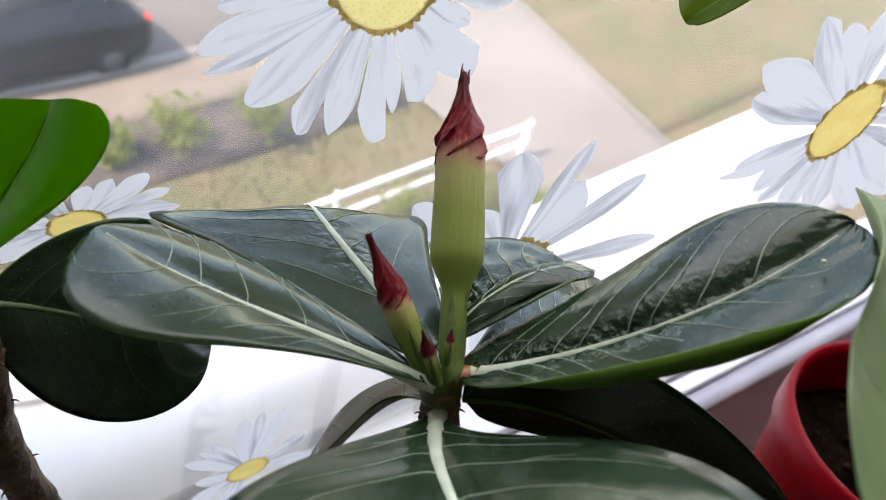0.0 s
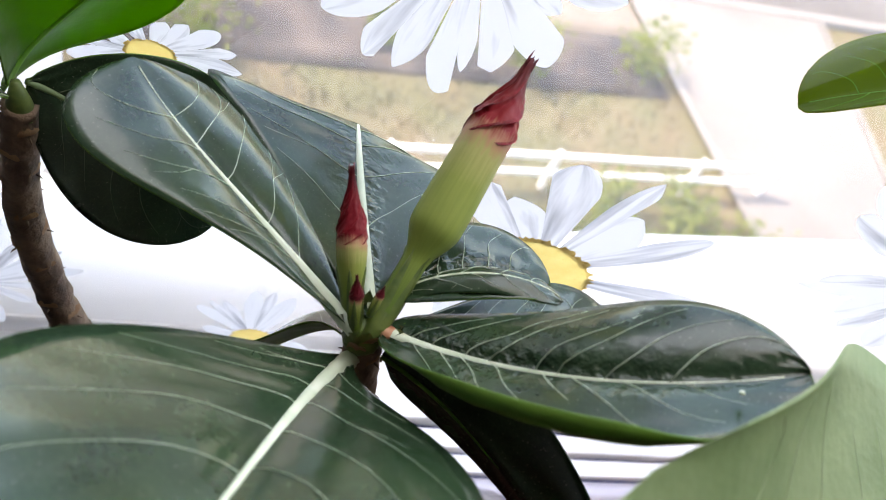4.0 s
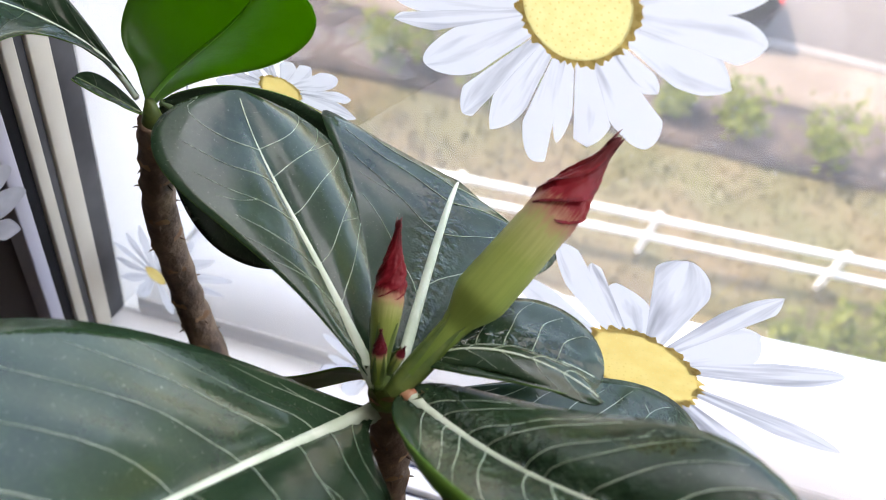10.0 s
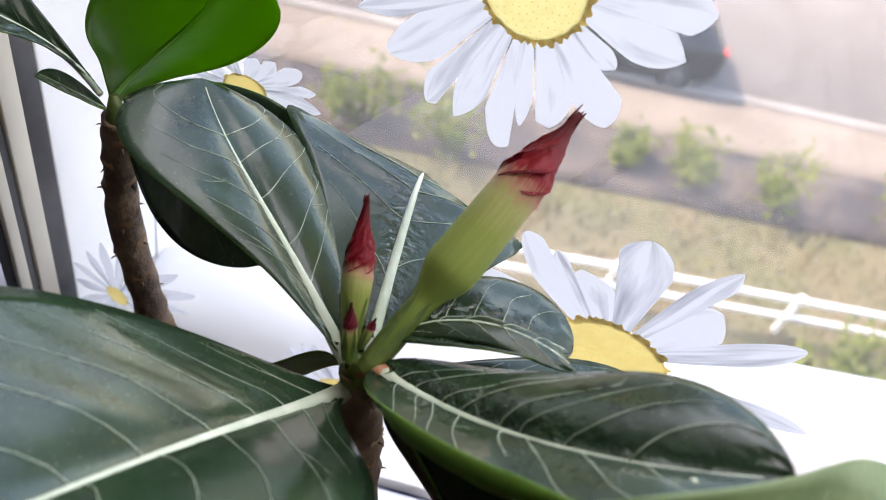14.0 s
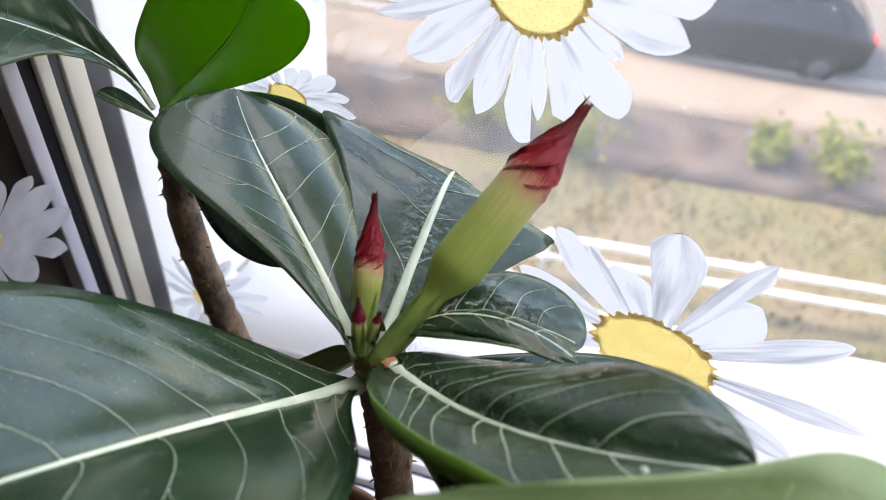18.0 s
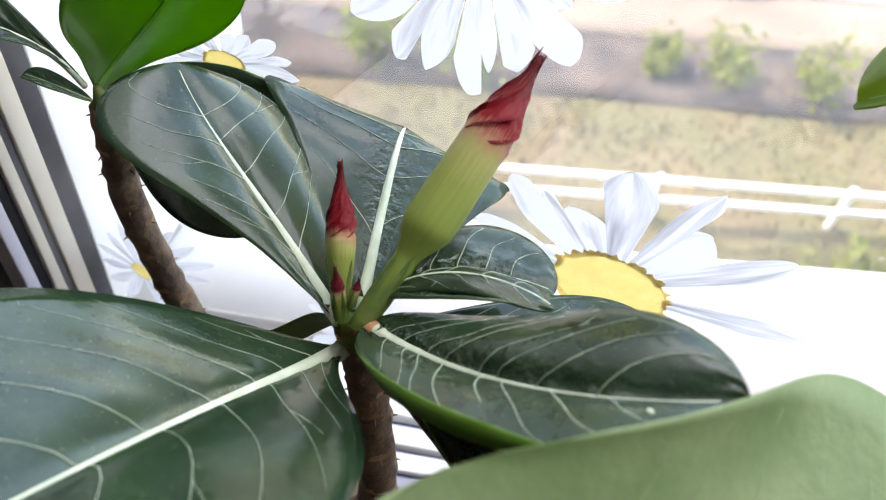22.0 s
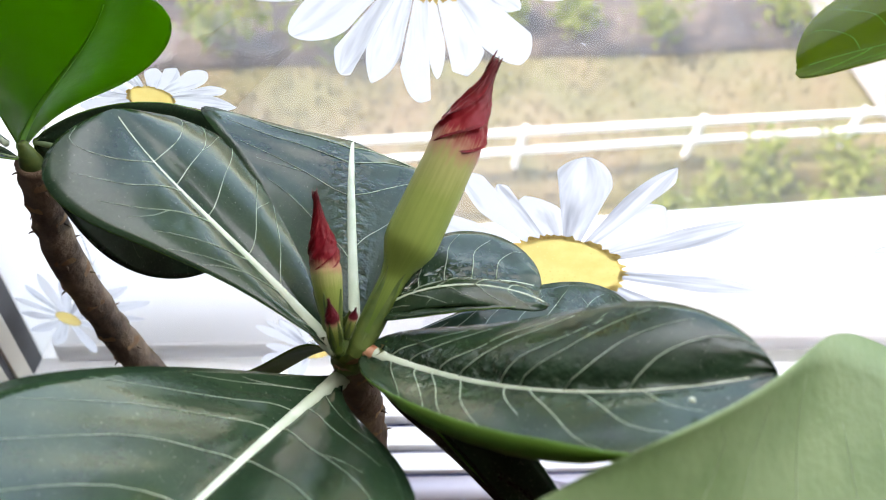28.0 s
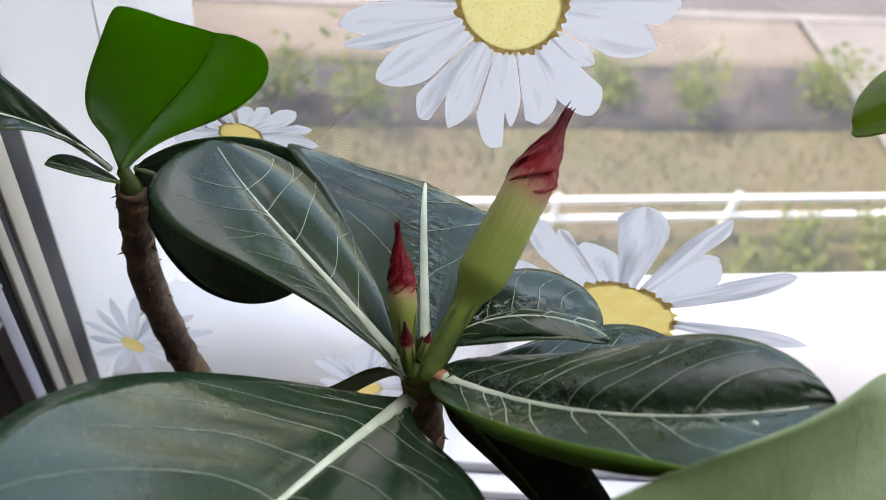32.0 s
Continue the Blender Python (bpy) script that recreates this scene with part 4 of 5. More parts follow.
stem([(0.0850, 0.113, 1.103), (0.0890, 0.113, 1.080), (0.0930, 0.113, 1.050), (0.0980, 0.113, 1.000), (0.0960, 0.112, 0.965), (0.080, 0.106, 0.935)], [0.0050, 0.0062, 0.0065, 0.0070, 0.0085, 0.011], "stem", seed=3)
stem([(-0.0280, 0.160, 1.098), (-0.0290, 0.160, 1.080), (-0.0295, 0.160, 1.050), (-0.0240, 0.160, 1.015), (-0.0150, 0.159, 0.985), (0.005, 0.148, 0.958), (0.045, 0.118, 0.935)], [0.0050, 0.0056, 0.0060, 0.0062, 0.0066, 0.008, 0.011], "stem", seed=8)
bm = bmesh.new()
bmesh.ops.create_uvsphere(bm, u_segments=24, v_segments=14, radius=1)
for v in bm.verts:
    v.co = Vector((v.co.x * 0.034, v.co.y * 0.034, v.co.z * 0.030)) * (1 + 0.10 * noise.noise(v.co * 1.6)) + Vector((0.066, 0.105, 0.925))
part("caudex", bm, BARK, plant, "swollen grey-brown foot of the stem")

leaf(plant, Blade([(0.0841, 0.1089, 1.0974), (0.0722, 0.0916, 1.0954), (0.0665, 0.0643, 1.1319), (0.0436, -0.0074, 1.1698)], 0.0531, -8.9, 2.4, (1.47, 1.50), (17.3, 8.3), (-0.03, 0.07)), veins=6, bend=0.5, vein_r=0.00014, rib_r=0.0031, taper=0.95, pillow=0.03, label="broad dark green leaf with a stout white midrib", seed=1)
leaf(plant, Blade([(0.0817, 0.1101, 1.1071), (0.0417, 0.1389, 1.1140), (0.0206, 0.1458, 1.1219), (0.0029, 0.1616, 1.1293)], 0.0376, -6.6, -34.0, (0.88, 3.55), (45.2, 18.3), (-0.28, -0.45), sides=(0.792, 1.132), bow=(-62.4, 8.6)), veins=5, bend=0.5, vein_r=0.00017, rib_r=0.0024, taper=1.5, pillow=0.02, quilt=0.00015, label="glossy oblong dark green leaf", seed=2)
leaf(plant, Blade([(0.0857, 0.1144, 1.1082), (0.0683, 0.1833, 1.1059), (0.0688, 0.1895, 1.1069), (0.0684, 0.1926, 1.1028)], 0.0519, 5.7, -6.3, (0.71, 14.21), (7.0, -18.2), (0.07, 0.06), sides=(0.970, 1.123), bow=(-5.1, -3.0), trim=0.27), crinkle=0.5, veins=4, bend=0.5, vein_r=0.00019, rib_r=0.0019, under=LEAF, taper=0.75, pillow=0.02, quilt=0.0005, label="broad dark leaf bent against the glass", seed=3)
leaf(plant, Blade([(0.0888, 0.1123, 1.1071), (0.1105, 0.1052, 1.1136), (0.1325, 0.0809, 1.1508), (0.1760, 0.0921, 1.1687)], 0.0242, -10.3, 8.1, (0.53, 5.0), (12.5, 20.0), (-0.20, 0.22), hook=0.31), quilt=0.0011, pillow=0.13, veins=8, bend=0.50, sweep=1.05, crinkle=1.0, vein_r=0.00020, rib_r=0.0027, label="long glossy dark leaf folded up along one edge", seed=4, rib_base=RIB_BASE)
leaf(plant, Blade([(0.0841, 0.1208, 1.1021), (0.0981, 0.1290, 1.1275), (0.1216, 0.1260, 1.1351), (0.1360, 0.1288, 1.1235)], 0.0060, 25.6, -12.7, (0.60, 1.59), (-5.5, -7.1), (-0.23, -0.29)), veins=5, vein_r=0.00015, quilt=0.0002, rib_r=0.0009, label="small narrow arching young leaf", seed=5)
leaf(plant, Blade([(0.0890, 0.1206, 1.1110), (0.1040, 0.1305, 1.1210), (0.1160, 0.1401, 1.1169), (0.1348, 0.1395, 1.1158)], 0.0197, 17.2, 1.6, (0.81, 1.63), (10.5, 13.2), (0.01, 0.06)), veins=5, rib_r=0.0010, crinkle=1.0, label="small rounded dark leaf", seed=6)
leaf(plant, Blade([(0.0890, 0.1140, 1.1020), (0.1199, 0.1285, 1.1010), (0.1525, 0.1411, 1.0889), (0.1868, 0.1512, 1.0729)], 0.0249, 3.8, 2.4, (1.15, 4.49), (9.3, 10.0), (0.01, 0.0)), veins=7, rib_r=0.0014, crinkle=1.0, label="dark leaf under the younger ones", seed=7)
leaf(plant, Blade([(0.0926, 0.1111, 1.0967), (0.1111, 0.0934, 1.1143), (0.1359, 0.0767, 1.1059), (0.1727, 0.0487, 1.0845)], 0.0141, 73.6, -22.0, (0.30, 1.50), (-3.1, 31.3), (-0.14, 0.41), sides=(1.0, 1.18)), veins=7, rib_r=0.0009, under=LEAF, rib=LEAF_UNDER, vein=LEAF, label="drooping dark lower leaf", seed=8)
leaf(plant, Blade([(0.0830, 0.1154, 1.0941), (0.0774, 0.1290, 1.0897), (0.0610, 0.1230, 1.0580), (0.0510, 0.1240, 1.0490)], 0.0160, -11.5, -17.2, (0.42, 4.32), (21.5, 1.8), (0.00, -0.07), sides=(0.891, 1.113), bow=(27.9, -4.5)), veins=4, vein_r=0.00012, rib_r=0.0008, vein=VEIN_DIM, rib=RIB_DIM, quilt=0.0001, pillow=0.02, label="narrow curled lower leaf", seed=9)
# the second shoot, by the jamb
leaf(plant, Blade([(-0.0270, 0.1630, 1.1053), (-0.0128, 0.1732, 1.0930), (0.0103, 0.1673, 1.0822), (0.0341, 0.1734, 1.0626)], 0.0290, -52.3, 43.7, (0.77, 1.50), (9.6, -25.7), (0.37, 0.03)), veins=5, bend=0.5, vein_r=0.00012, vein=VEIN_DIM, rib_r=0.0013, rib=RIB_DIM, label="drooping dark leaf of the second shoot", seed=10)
leaf(plant, Blade([(-0.0329, 0.1635, 1.1008), (-0.0356, 0.1848, 1.1059), (-0.0111, 0.1822, 1.1283), (-0.0038, 0.1848, 1.1522)], 0.0305, -83.6, -0.5, (0.30, 14.00), (1.4, -48.8), (0.05, 0.46), notch=0.003), upper=LEAF_THIN, under=LEAF_THIN, rib=RIB_GREEN, vein=LEAF_THIN, veins=0, pillow=0.02, quilt=0.0004, rib_r=0.0013, label="bright green leaf with the daylight behind it", seed=11)
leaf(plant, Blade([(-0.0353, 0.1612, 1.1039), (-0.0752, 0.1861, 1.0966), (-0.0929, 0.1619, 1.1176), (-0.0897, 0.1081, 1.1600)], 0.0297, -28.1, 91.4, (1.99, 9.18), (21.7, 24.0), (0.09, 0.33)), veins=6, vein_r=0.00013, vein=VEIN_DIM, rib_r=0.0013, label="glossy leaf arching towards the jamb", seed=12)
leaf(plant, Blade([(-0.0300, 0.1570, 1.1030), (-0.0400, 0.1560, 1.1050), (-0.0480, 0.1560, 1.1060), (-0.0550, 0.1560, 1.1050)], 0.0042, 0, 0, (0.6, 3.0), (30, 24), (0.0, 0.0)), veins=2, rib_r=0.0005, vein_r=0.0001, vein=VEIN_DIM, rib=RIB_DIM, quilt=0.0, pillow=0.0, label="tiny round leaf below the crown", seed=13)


for p, r, m, nm, lb in (((0.0537, 0.0881, 1.1093), 0.0006, GASKET_DARK, "speck", "tiny dark speck on the leaf"), ((0.1580, 0.0825, 1.1675), 0.0006, RIB, "speck", "tiny pale speck on the leaf")):
    bm = bmesh.new()
    bmesh.ops.create_icosphere(bm, subdivisions=2, radius=r)
    for v in bm.verts:
        v.co = Vector((v.co.x * 1.3, v.co.y, v.co.z * 0.7)) * (1 + 0.3 * noise.noise(v.co * 900)) + Vector(p)
    part(nm, bm, m, plant, lb)


# buds: a waisted green tube that swells, with furled red petals screwed to a ragged point
def smooth(a, b, x):
    x = min(1.0, max(0.0, (x - a) / (b - a)))
    return x * x * (3 - 2 * x)


def bud(base, axis, length, radius, label, neck=(0.19, 0.345), red=0.67, waist=0.46, lean=(0, 0, 0), margins=5, seed=1, tone=1.0, sepal=0.22):
    base, axis = Vector(base), Vector(axis).normalized()
    side = axis.orthogonal().normalized()
    up = axis.cross(side)
    lean = Vector(lean)

    def prof(s):
        r = waist + (1 - waist) * smooth(*neck, s)
        r *= 1 - 0.06 * smooth(neck[1], red, s)
        return radius * r * (1 - 0.80 * smooth(red + 0.02, 0.97, s)) * (1 - 0.55 * smooth(0.97, 1.0, s))

    def turn(s):
        x = max(-0.05, s - red)
        return 1.7 * (1 - math.exp(-7 * x)) + 2.4 * x

    def point(s, a, grow=1.0):
        """On the skin at height s and angle a; the furled part steps along five spiral edges."""
        ph = ((a * 5 / (2 * math.pi)) - turn(s)) % 1.0
        f = smooth(red - 0.02, red + 0.10, s)
        r = prof(s) * (1 + f * (0.20 * (ph ** 1.5 - 0.40)) + 0.008 * math.cos(5 * a) * (1 - f))
        r *= 1 + f * 0.08 * noise.noise(Vector((math.cos(a) * 2.5, math.sin(a) * 2.5 + s * 45, seed))) + f * 0.040 * math.sin(a * 9 - s * 50 + 2 * math.sin(s * 34)) + f * 0.05 * noise.noise(Vector((math.cos(a - s * 4) * 5, math.sin(a - s * 4) * 5, s * 40 + seed)))
        bend = lean * (smooth(0.3, 1.0, s) * length)
        return base + axis * (length * s) + bend + (side * math.cos(a) + up * math.sin(a)) * (r * grow)

    n, m = 72, 110
    bm = bmesh.new()
    rows = [[bm.verts.new(point(i / m, 2 * math.pi * k / n)) for k in range(n)] for i in range(m + 1)]
    for i in range(m):
        for k in range(n):
            f = bm.faces.new((rows[i][k], rows[i][(k + 1) % n], rows[i + 1][(k + 1) % n], rows[i + 1][k]))
            f.smooth = True
    bm.faces.new(rows[-1])
    ob = part("bud", bm, bud_mat("bud_skin", red, tone), plant, label)
    spots = [(i / m, math.cos(2 * math.pi * k / n), math.sin(2 * math.pi * k / n)) for i in range(m + 1) for k in range(n)]
    for nm, c in (("along", 0), ("round_x", 1), ("round_y", 2)):
        ob.data.attributes.new(nm, "FLOAT", "POINT").data.foreach_set("value", [p[c] for p in spots])
    part("stalk", tube([base - axis * length * 0.14, base - axis * length * 0.05, base + axis * length * 0.04], [radius * 0.40, radius * 0.42, radius * 0.44], 14), SEPAL, ob, "short green flower stalk")
    # free ruffled margins of the furled petals
    for k in range(margins):
        strip_rows = []
        for i in range(26):
            s = red - 0.01 + (0.93 - red) * i / 25
            a = 2 * math.pi * ((k + 0.97) + turn(s)) / 5
            lip = 1.03 + 0.07 * noise.noise(Vector((i * 0.55, k * 3.1, seed))) + 0.10 * max(0, noise.noise(Vector((i * 0.3, k * 7.7, seed + 4))))
            strip_rows.append([point(s, a - 0.22, 1.01), point(s, a - 0.06, 1.03), point(s, a - 0.03, lip), point(s, a - 0.05, lip * 0.985), point(s, a - 0.10, 1.0)])
        part("petal_margin", loft(strip_rows, closed=False), BUD_RED, ob, "ruffled edge of a furled petal")
    for k in range(3):
        b = point(0.975, k * 2.1 + 0.4)
        part("dry_tip", tube([b - axis * length * 0.02, b + axis * length * 0.02, b + axis * length * (0.035 + 0.008 * k) + side * radius * 0.05], [radius * 0.07, radius * 0.045, radius * 0.012], 6), BUD_DARK, ob, "dry dark petal point")
    # calyx of five pointed sepals
    for k in range(5):
        a = 2 * math.pi * k / 5
        rows = []
        for i in range(10):
            s = i / 9
            w = 0.62 * (1 - s) ** 0.7 + 0.01
            h, g = -0.06 + (sepal + 0.07) * s, 0.90 + 0.12 * min(1.0, s * 3)
            rows.append([point(h, a - w, g), point(h, a - w * 0.5, g * 1.05), point(h, a, g * 1.09), point(h, a + w * 0.5, g * 1.05), point(h, a + w, g)])
        part("sepal", loft(rows, closed=False), SEPAL, ob, "pointed green sepal")
    return ob


bud((0.0885, 0.1170, 1.1100), (0.0205, 0.0660, 0.0475), 0.0825, 0.0077, "large closed bud, green below and crimson above", lean=(0.0, 0.02, 0.012), seed=1)
bud((0.0805, 0.1135, 1.1060), (-0.0130, 0.0270, 0.0310), 0.0430, 0.0043, "smaller closed bud with a crimson point", (0.0, 0.5), 0.53, 0.56, seed=5, margins=5, tone=0.8, sepal=0.36)
bud((0.0815, 0.1110, 1.1080), (-0.0045, 0.0060, 0.0150), 0.0165, 0.0021, "tiny unopened maroon bud between the larger ones", (-0.2, 0.3), 0.56, 0.75, seed=9, margins=0, tone=0.48, sepal=0.6)
bud((0.0838, 0.1120, 1.1145), (0.0015, 0.0050, 0.0120), 0.0095, 0.0013, "tiny second maroon bud beside the first", (-0.2, 0.3), 0.62, 0.75, seed=11, margins=0, tone=0.48, sepal=0.6)
# bracts at the heart of the rosette
for k in range(16):
    a, rnd = k * 2.39996, random.Random(40 + k)
    d = Vector((math.cos(a), math.sin(a), 0))
    e = Vector((-math.sin(a), math.cos(a), 0))
    b = Vector((0.0845, 0.1130, 1.1000)) + d * 0.0046
    ln, out = rnd.uniform(0.009, 0.014), rnd.uniform(0.05, 0.45)
    rows = []
    for i in range(7):
        s = i / 6
        c = b + Vector((0, 0, 1)) * (ln * s) + d * (ln * out * s * s)
        w = 0.0034 * (1 - s) ** 0.7 * (0.75 + s * 0.8) + 0.0001
        rows.append([c - e * w, c + d * 0.0006, c + e * w])
    part("bract", loft(rows, closed=False), SEPAL if k % 5 else SEPAL_RED, plant, "pointed green bract")
bm = bmesh.new()
bmesh.ops.create_uvsphere(bm, u_segments=16, v_segments=10, radius=1)
for v in bm.verts:
    v.co = Vector((v.co.x * 0.0056, v.co.y * 0.0056, v.co.z * 0.007)) + Vector((0.0850, 0.1130, 1.1010))
part("shoot_tip", bm, SEPAL, plant, "green growing point")
part("shoot_tip", tube([(-0.0280, 0.160, 1.094), (-0.0285, 0.160, 1.100), (-0.0290, 0.160, 1.107)], [0.0048, 0.0034, 0.0014], 14), SEPAL, plant, "green growing point")


# ---------------------------------------------------------------- pots on the sill
def pot(name, x, y, z, top_r, low_r, height, material, label, soil_drop=0.015):
    ob = thing(name, (x, y, z), label, "pot")
    n = 48
    prof = [(0.0, 0.0), (low_r * 0.96, 0.0), (low_r, 0.003), (top_r * 0.985, height - 0.022), (top_r * 1.035, height - 0.021), (top_r * 1.045, height - 0.002), (top_r * 1.03, height),
            (top_r * 0.985, height - 0.001), (top_r * 0.955, height - 0.006), (top_r * 0.94, height - soil_drop - 0.01)]
    rings = [[Vector((r * math.cos(2 * math.pi * k / n), r * math.sin(2 * math.pi * k / n), h)) for k in range(n)] for r, h in prof[1:]]
    part("pot_wall", loft(rings, True, False), material, ob)
    bm = bmesh.new()
    rr = 14
    rows = []
    for i in range(rr + 1):
        r = top_r * 0.94 * i / rr
        rows.append([bm.verts.new((r * math.cos(2 * math.pi * k / n), r * math.sin(2 * math.pi * k / n), height - soil_drop + 0.004 * noise.noise(Vector((r * 90 * math.cos(2 * math.pi * k / n), r * 90 * math.sin(2 * math.pi * k / n), x * 50))))) for k in range(n)] if i else [bm.verts.new((0, 0, height - soil_drop))])
    for k in range(n):
        bm.faces.new((rows[0][0], rows[1][k], rows[1][(k + 1) % n]))
        for i in range(1, rr):
            bm.faces.new((rows[i][k], rows[i + 1][k], rows[i + 1][(k + 1) % n], rows[i][(k + 1) % n]))
    soil = part("soil", bm, SOIL, ob, "dark crumbly potting soil")
    rnd = random.Random(int(x * 1000) + 7)
    for i in range(60):
        r, a, s = top_r * 0.88 * math.sqrt(rnd.random()), rnd.uniform(0, 6.283), rnd.uniform(0.0008, 0.003)
        bm = bmesh.new()
        bmesh.ops.create_icosphere(bm, subdivisions=1, radius=s)
        for v in bm.verts:
            v.co = v.co * (1 + 0.3 * noise.noise(v.co * 700 + Vector((i, 0, 0)))) + Vector((r * math.cos(a), r * math.sin(a), height - soil_drop + 0.002))
        part("soil_crumb", bm, CRUMB, soil)
    return ob


pot("flower_pot", 0.064, 0.096, SILL_Z, 0.050, 0.040, 0.085, BROWN_POT, "plain brown flower pot holding the desert rose")
pot("flower_pot", *RED_AT, SILL_Z, 0.060, 0.044, RED_H, RED_POT, "glossy red plastic flower pot with dark soil", 0.035)

# neighbour in the red pot: one pale leaf close by, one leaf near the glass
plant2 = thing("potted_plant", (0, 0, 0), "leafy young plant in the red pot", "plant")
rx, ry = RED_AT
rz = SILL_Z + RED_H - 0.018
part("stem", tube([(rx, ry, rz - 0.01), (rx + 0.004, ry + 0.004, rz + 0.06), (rx + 0.006, ry + 0.006, rz + 0.12), (rx + 0.004, ry + 0.004, rz + 0.19)], [0.006, 0.0055, 0.005, 0.004], 12, rough=0.15), BARK, plant2, "slim brown stem")
NB = Vector((rx + 0.004, ry + 0.004, rz + 0.19))
NL = Vector((0.2910, 0.0378, 1.1230))
part("petiole", tube([NB, (NB + NL) / 2 + Vector((0, 0, -0.006)), NL], [0.0028, 0.0024, 0.0022], 8), RIB_GREEN, plant2, "green leaf stalk")
leaf(plant2, Blade([tuple(NL), (0.2096, 0.0189, 1.1294), (0.1522, 0.0248, 1.1511), (0.1260, 0.0500, 1.1822)], 0.0875, 10.9, -5.2, (0.30, 1.50), (2.5, 3.2), (-0.02, 0.03)), upper=LEAF_PALE, under=LEAF_PALE, rib=RIB_PALE, vein=RIB_PALE, veins=6, pillow=0.0, quilt=0.0, rib_r=0.0010, vein_r=0.0002, label="large pale green leaf held close to the viewer", seed=21)
part("petiole", tube([NB, (0.300, 0.132, 1.205), (0.262, 0.152, 1.228), (0.2484, 0.1640, 1.2300)], [0.0022, 0.0018, 0.0015, 0.0013], 8), RIB_GREEN, plant2, "green leaf stalk")
leaf(plant2, Blade([(0.2484, 0.1640, 1.2300), (0.2310, 0.1780, 1.2090), (0.2070, 0.1870, 1.1900), (0.1905, 0.1912, 1.1695)], 0.0165, 9.9, 4.9, (0.67, 3.76), (23.8, 24.7), (0.16, 0.13)), upper=LEAF_YELLOW, under=LEAF_YELLOW, rib=RIB_GREEN, vein=RIB_GREEN, veins=8, pillow=0.0, quilt=0.0003, rib_r=0.0008, label="yellowish green leaf lit through from behind", seed=22)


# ---------------------------------------------------------------- outside, below the window
GROUND = -7.0
TURN_OUT = radians(20.5)
E1, E2 = Vector((math.cos(TURN_OUT), math.sin(TURN_OUT), 0)), Vector((-math.sin(TURN_OUT), math.cos(TURN_OUT), 0))


def out(a, b, z=0.0):
    """A place outside: a metres along the street, b metres away from the house."""
    return E1 * a + E2 * b + Vector((0, 0, GROUND + z))


def strip(name, a0, a1, b0, b1, z0, z1, material, label, na=1, nb=1, rough=0.0, lean=(0.0, 0.0)):
    bm = bmesh.new()
    rows = []
    for i in range(na + 1):
        rows.append([])
        for j in range(nb + 1):
            a, b = a0 + (a1 - a0) * i / na, b0 + (b1 - b0) * j / nb
            a += (lean[0] + (lean[1] - lean[0]) * i / na) * (b - b0)
            rows[-1].append(bm.verts.new(out(a, b, z1 + rough * noise.noise(Vector((a * 0.8, b * 0.8, 0))))))
    for i in range(na):
        for j in range(nb):
            bm.faces.new((rows[i][j], rows[i + 1][j], rows[i + 1][j + 1], rows[i][j + 1]))
    if z1 > z0:
        for i in range(na):
            for j, flip in ((0, False), (nb, True)):
                p, q = rows[i][j], rows[i + 1][j]
                lo = [bm.verts.new((v.co.x, v.co.y, GROUND + z0)) for v in (p, q)]
                bm.faces.new((p, lo[0], lo[1], q) if not flip else (p, q, lo[1], lo[0]))
    return structure(name, bm, material, label, True)


strip("ground", -3000, 3000, -3000, 3000, 0, 0, DRY, "dry grassland reaching to the horizon")
strip("verge", -40, 60, 6.2, 10.6, 0.0, 0.05, DRY, "verge of dry yellow grass along the road", 60, 10, 0.06)
strip("road", -60, 80, 12.25, 24.0, 0.0, 0.02, ASPHALT, "pale dusty asphalt road")
strip("kerb", -60, 80, 12.0, 12.25, 0.0, 0.14, KERB, "pale concrete kerb of the road")
strip("earth_bed", -40, 9.6, 9.1, 10.6, 0.0, 0.10, EARTH, "bed of dark bare earth along the verge", 60, 4, 0.05)
strip("pavement", -40, 9.75, 10.6, 12.0, 0.0, 0.12, PAVING, "pale dusty pavement between the planted bed and the road", 40, 4, 0.01)
strip("footpath", 9.9, 12.55, 3.0, 12.0, 0.0, 0.13, ASPHALT, "pale paved footpath to the road", lean=(0.0, 0.26))
strip("path_edging", 9.75, 9.9, 3.0, 12.0, 0.0, 0.2, KERB, "pale concrete edging of the footpath")
strip("path_edging_far", 12.55, 12.67, 3.0, 12.0, 0.0, 0.16, KERB, "pale concrete edging of the footpath", lean=(0.26, 0.26))
# the house's own front below the window
structure("house_front", box(-14, 16, 0.36, 0.40, GROUND, SILL_Z - 0.03), WALL, "plain rendered house front below the window")


def cross_bar(p, q, w, h):
    d = (q - p)
    t = d.normalized()
    s = t.cross(Vector((0, 0, 1)))
    s = s.normalized() if s.length > 0.01 else Vector((1, 0, 0))
    u = s.cross(t)
    return loft([[c + s * (w * i) + u * (h * j) for i, j in ((-1, -1), (1, -1), (1, 1), (-1, 1))] for c in (p, p + d * 0.5, q)])


def bar(name, p, q, w, h, parent, material=RAIL):
    return part(name, cross_bar(p, q, w, h), material, parent, smooth=False)


fence = thing("fence", out(0, 6.96), "low white railing with two bars between posts", "fence")
fo = out(0, 6.96)
POSTS = [3.7 + 2.55 * k for k in range(-8, 3)] + [10.35]
for a in POSTS:
    bar("post", out(a, 6.96, -0.1) - fo, out(a, 6.96, 0.84) - fo, 0.035, 0.035, fence)
for a, a2 in zip(POSTS, POSTS[1:]):
    for z in (0.78, 0.42):
        bar("rail", out(a, 6.93, z) - fo, out(a2, 6.93, z) - fo, 0.025, 0.035, fence)


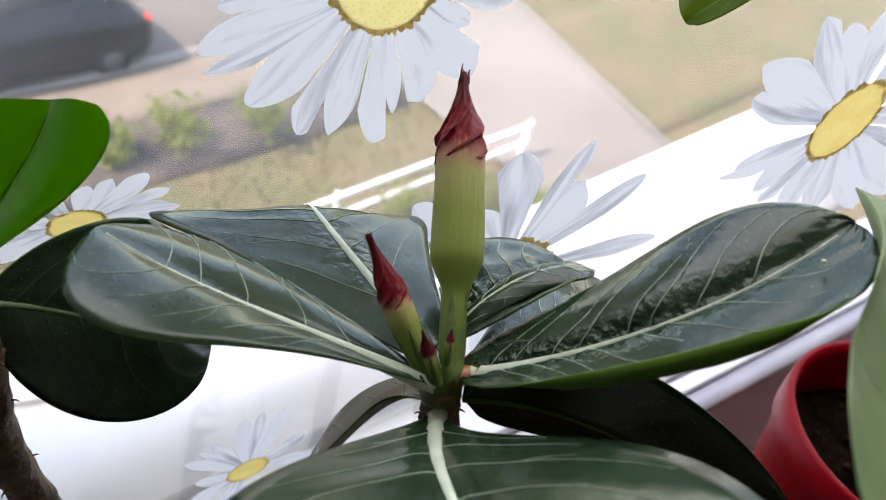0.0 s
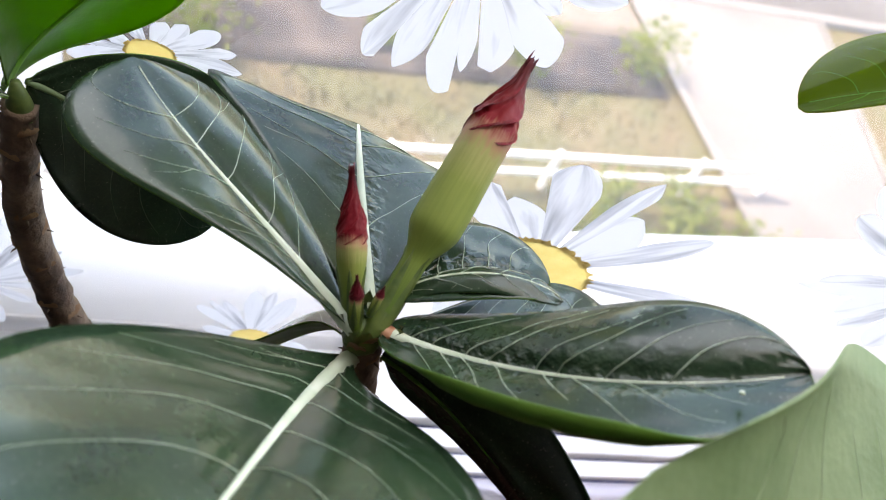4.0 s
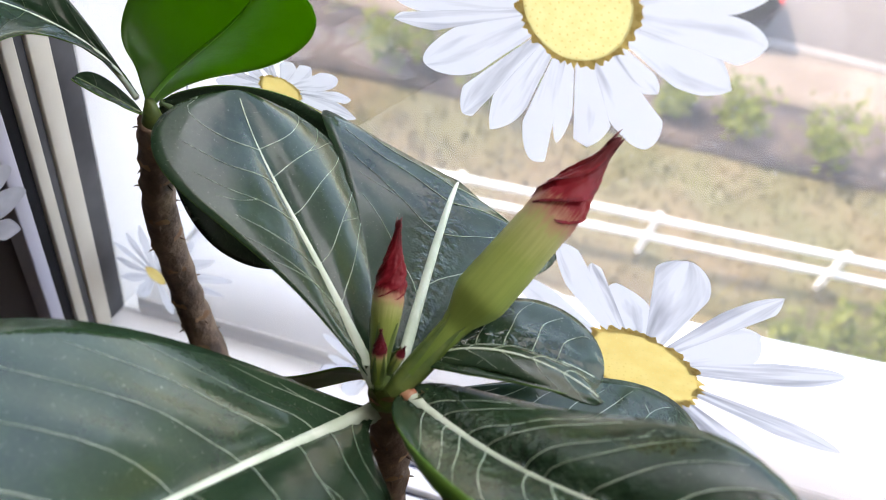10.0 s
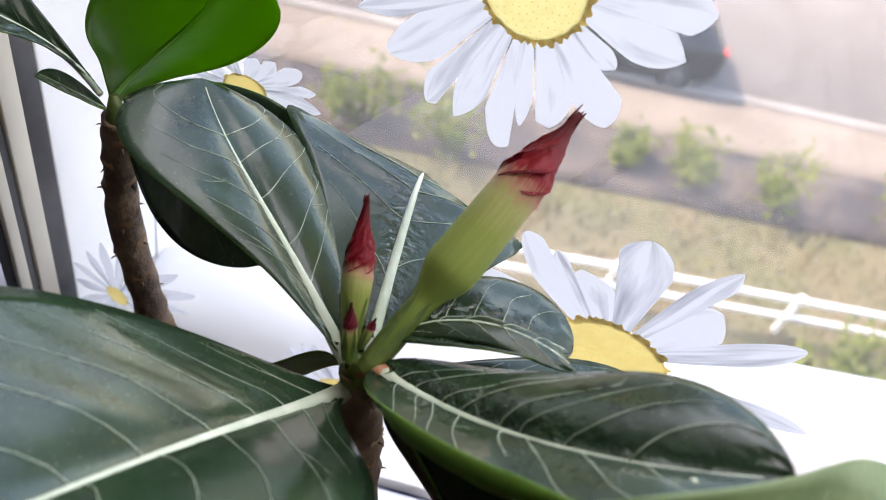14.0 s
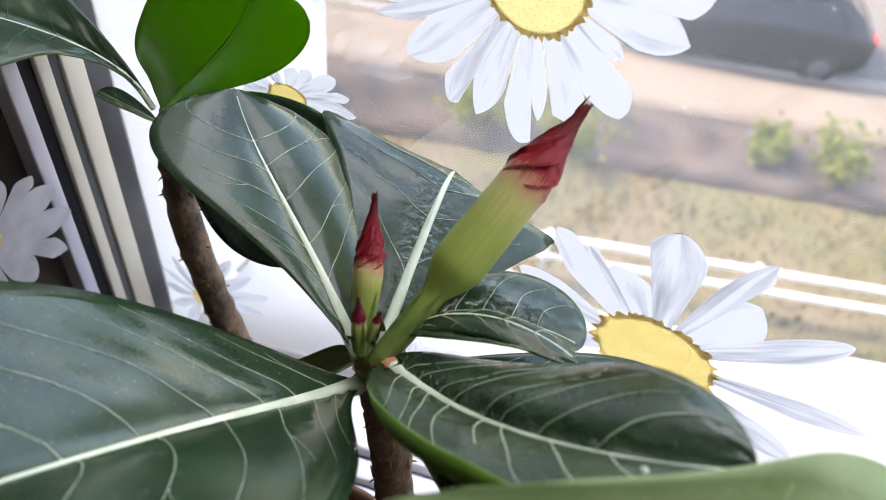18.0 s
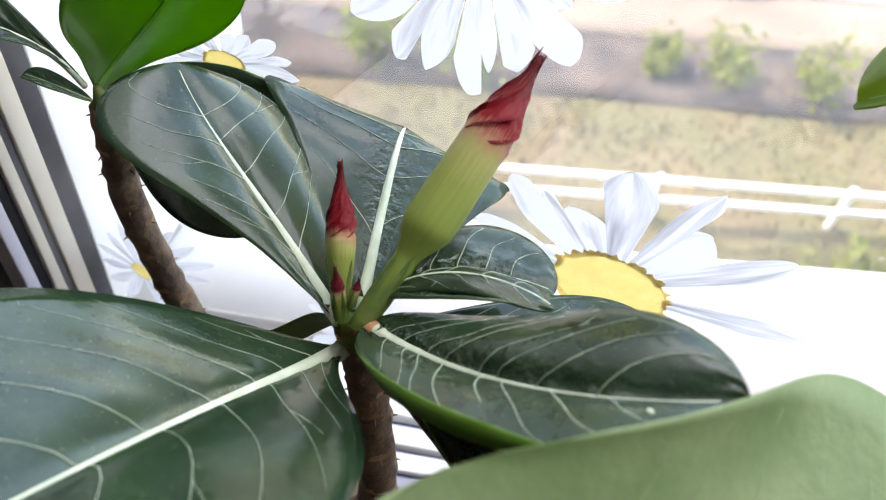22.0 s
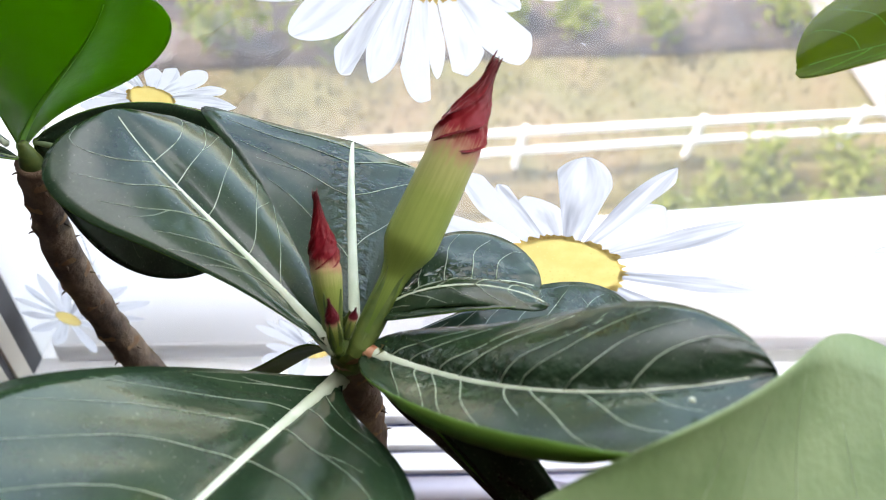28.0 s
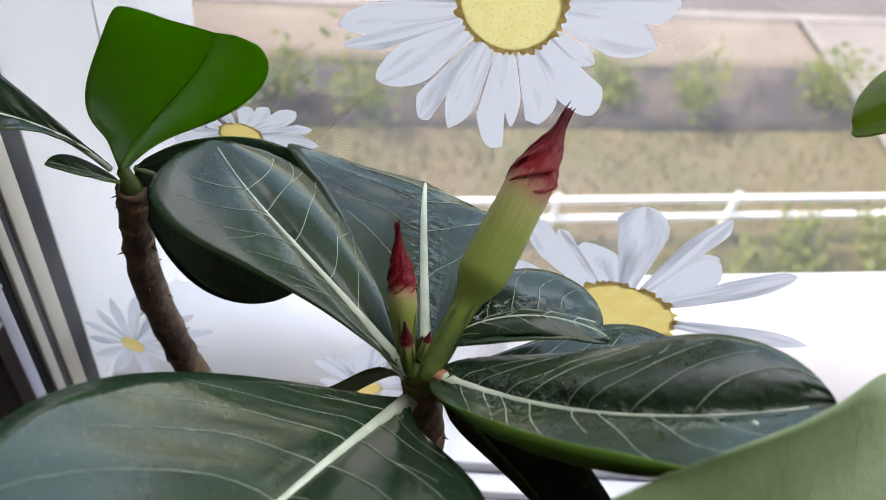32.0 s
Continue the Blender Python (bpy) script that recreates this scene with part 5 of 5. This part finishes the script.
def shrub(a, b, r, seed):
    """A loose roadside shrub: a few stems and many small leaves in clumps."""
    rnd = random.Random(seed)
    base = out(a, b, 0.0)
    ob = thing("shrub", base, "loose green roadside shrub", "shrub", "shrubs along the verge")
    tips = []
    for k in range(6):
        an, ln = rnd.uniform(0, 6.283), r * rnd.uniform(0.8, 1.35)
        tip = Vector((math.cos(an) * r * 0.55, math.sin(an) * r * 0.55, ln))
        tips.append(tip)
        part("branch", tube([Vector((0, 0, -0.05)), tip * 0.5 + Vector((0, 0, 0.08)), tip], [0.02, 0.013, 0.005], 5), TWIG, ob)
    bm = bmesh.new()
    for i in range(420):
        t = tips[rnd.randrange(6)] * rnd.uniform(0.35, 1.1) + Vector((rnd.gauss(0, r * 0.22), rnd.gauss(0, r * 0.22), rnd.gauss(0, r * 0.16)))
        t.z = max(t.z, 0.03)
        s = rnd.uniform(0.035, 0.08)
        d = Vector((rnd.uniform(-1, 1), rnd.uniform(-1, 1), rnd.uniform(-0.4, 1))).normalized()
        e = d.orthogonal().normalized()
        bm.faces.new([bm.verts.new(t + d * s), bm.verts.new(t + e * s * 0.5), bm.verts.new(t - d * s), bm.verts.new(t - e * s * 0.5)])
    tagged(part("foliage", bm, SHRUB, ob, smooth=False), kind="stuff")
    return ob


for i, (a, b, r) in enumerate(((-5.6, 9.9, 0.6), (-3.0, 9.6, 0.65), (0.1, 9.6, 0.6), (1.4, 9.5, 0.7), (4.3, 9.9, 0.35), (5.3, 9.7, 0.5), (6.7, 9.6, 0.55), (9.1, 9.7, 0.6), (-8.5, 9.8, 0.6),
                              (7.2, 6.3, 0.5), (6.4, 6.0, 0.45), (8.4, 6.2, 0.55), (7.7, 5.4, 0.5), (5.6, 5.8, 0.35), (9.3, 5.6, 0.5))):
    shrub(a, b, r * 1.2, 100 + i)

# dry grass tufts of the verge
bm = bmesh.new()
rnd = random.Random(5)
for i in range(9000):
    a, b = rnd.uniform(-12, 9.5), rnd.uniform(6.3, 9.3)
    p, h = out(a, b, 0.03), rnd.uniform(0.06, 0.22)
    d = Vector((rnd.gauss(0, 0.4), rnd.gauss(0, 0.4), 1)).normalized() * h
    e = Vector((rnd.uniform(-1, 1), rnd.uniform(-1, 1), 0)) * 0.02
    bm.faces.new([bm.verts.new(p - e), bm.verts.new(p + e), bm.verts.new(p + d)])
tagged(new("grass", mesh("grass", bm, DRY, smooth=False)), "thin dry grass on the verge", "grass", kind="stuff")


def car(a, b):
    """A dark hatchback parked along the kerb; its tail towards larger a."""
    o = out(a, b, 0.02)
    ob = thing("car", o, "dark parked car with red tail lamps", "car")
    ob.rotation_euler = (0, 0, TURN_OUT)
    # cross sections along the length: x, half width, floor, waist, roof, roof half width
    secs = [(-2.1, 0.70, 0.35, 0.62, 0.64, 0.60), (-2.0, 0.82, 0.22, 0.72, 0.76, 0.68), (-1.2, 0.87, 0.20, 0.88, 0.92, 0.76), (-0.9, 0.88, 0.20, 0.92, 0.98, 0.72), (-0.25, 0.88, 0.20, 0.94, 1.42, 0.60),
            (0.6, 0.88, 0.20, 0.95, 1.47, 0.60), (1.4, 0.87, 0.20, 0.97, 1.40, 0.58), (1.85, 0.84, 0.22, 0.98, 1.05, 0.64), (2.05, 0.78, 0.32, 0.86, 0.90, 0.66)]
    rings = []
    for x, w, f, ws, rf, rw in secs:
        rings.append([Vector((x, y, z)) for y, z in ((-w * 0.9, f), (-w, f + 0.12), (-w, ws - 0.08), (-w * 0.96, ws), (-rw, rf - 0.03), (-rw * 0.8, rf), (rw * 0.8, rf), (rw, rf - 0.03), (w * 0.96, ws), (w, ws - 0.08), (w, f + 0.12), (w * 0.9, f))])
    body = part("body", loft(rings), CAR_PAINT, ob, "dark glossy car body")
    for s in (-1, 1):
        bmw = bmesh.new()
        quad = [(-0.62, 0.885, 0.99), (1.45, 0.875, 1.02), (1.25, 0.64, 1.36), (-0.18, 0.665, 1.38)]
        bmw.faces.new([bmw.verts.new((x, s * y, z)) for x, y, z in quad])
        part("side_window", bmw, CAR_GLASS, body, smooth=False)
        part("tail_lamp", box(1.93, 2.07, s * 0.62 - 0.13, s * 0.62 + 0.13, 0.72, 0.90, 0.02), LAMP_RED, body, "red tail lamp")
        for x in (-1.35, 1.3):
            wl = part("wheel", tube([(x, s * 0.66, 0.31), (x, s * 0.70, 0.31), (x, s * 0.86, 0.31), (x, s * 0.88, 0.31)], [0.28, 0.31, 0.31, 0.28], 24), TYRE, ob, "black tyre")
            part("wheel_rim", tube([(x, s * 0.87, 0.31), (x, s * 0.89, 0.31)], [0.19, 0.16], 18), RIM_METAL, wl)
    bmw = bmesh.new()
    bmw.faces.new([bmw.verts.new(p) for p in ((1.46, -0.55, 1.37), (1.46, 0.55, 1.37), (1.86, 0.60, 1.06), (1.86, -0.60, 1.06))])
    part("rear_window", bmw, CAR_GLASS, body, smooth=False)
    return ob


car(4.1, 12.9)
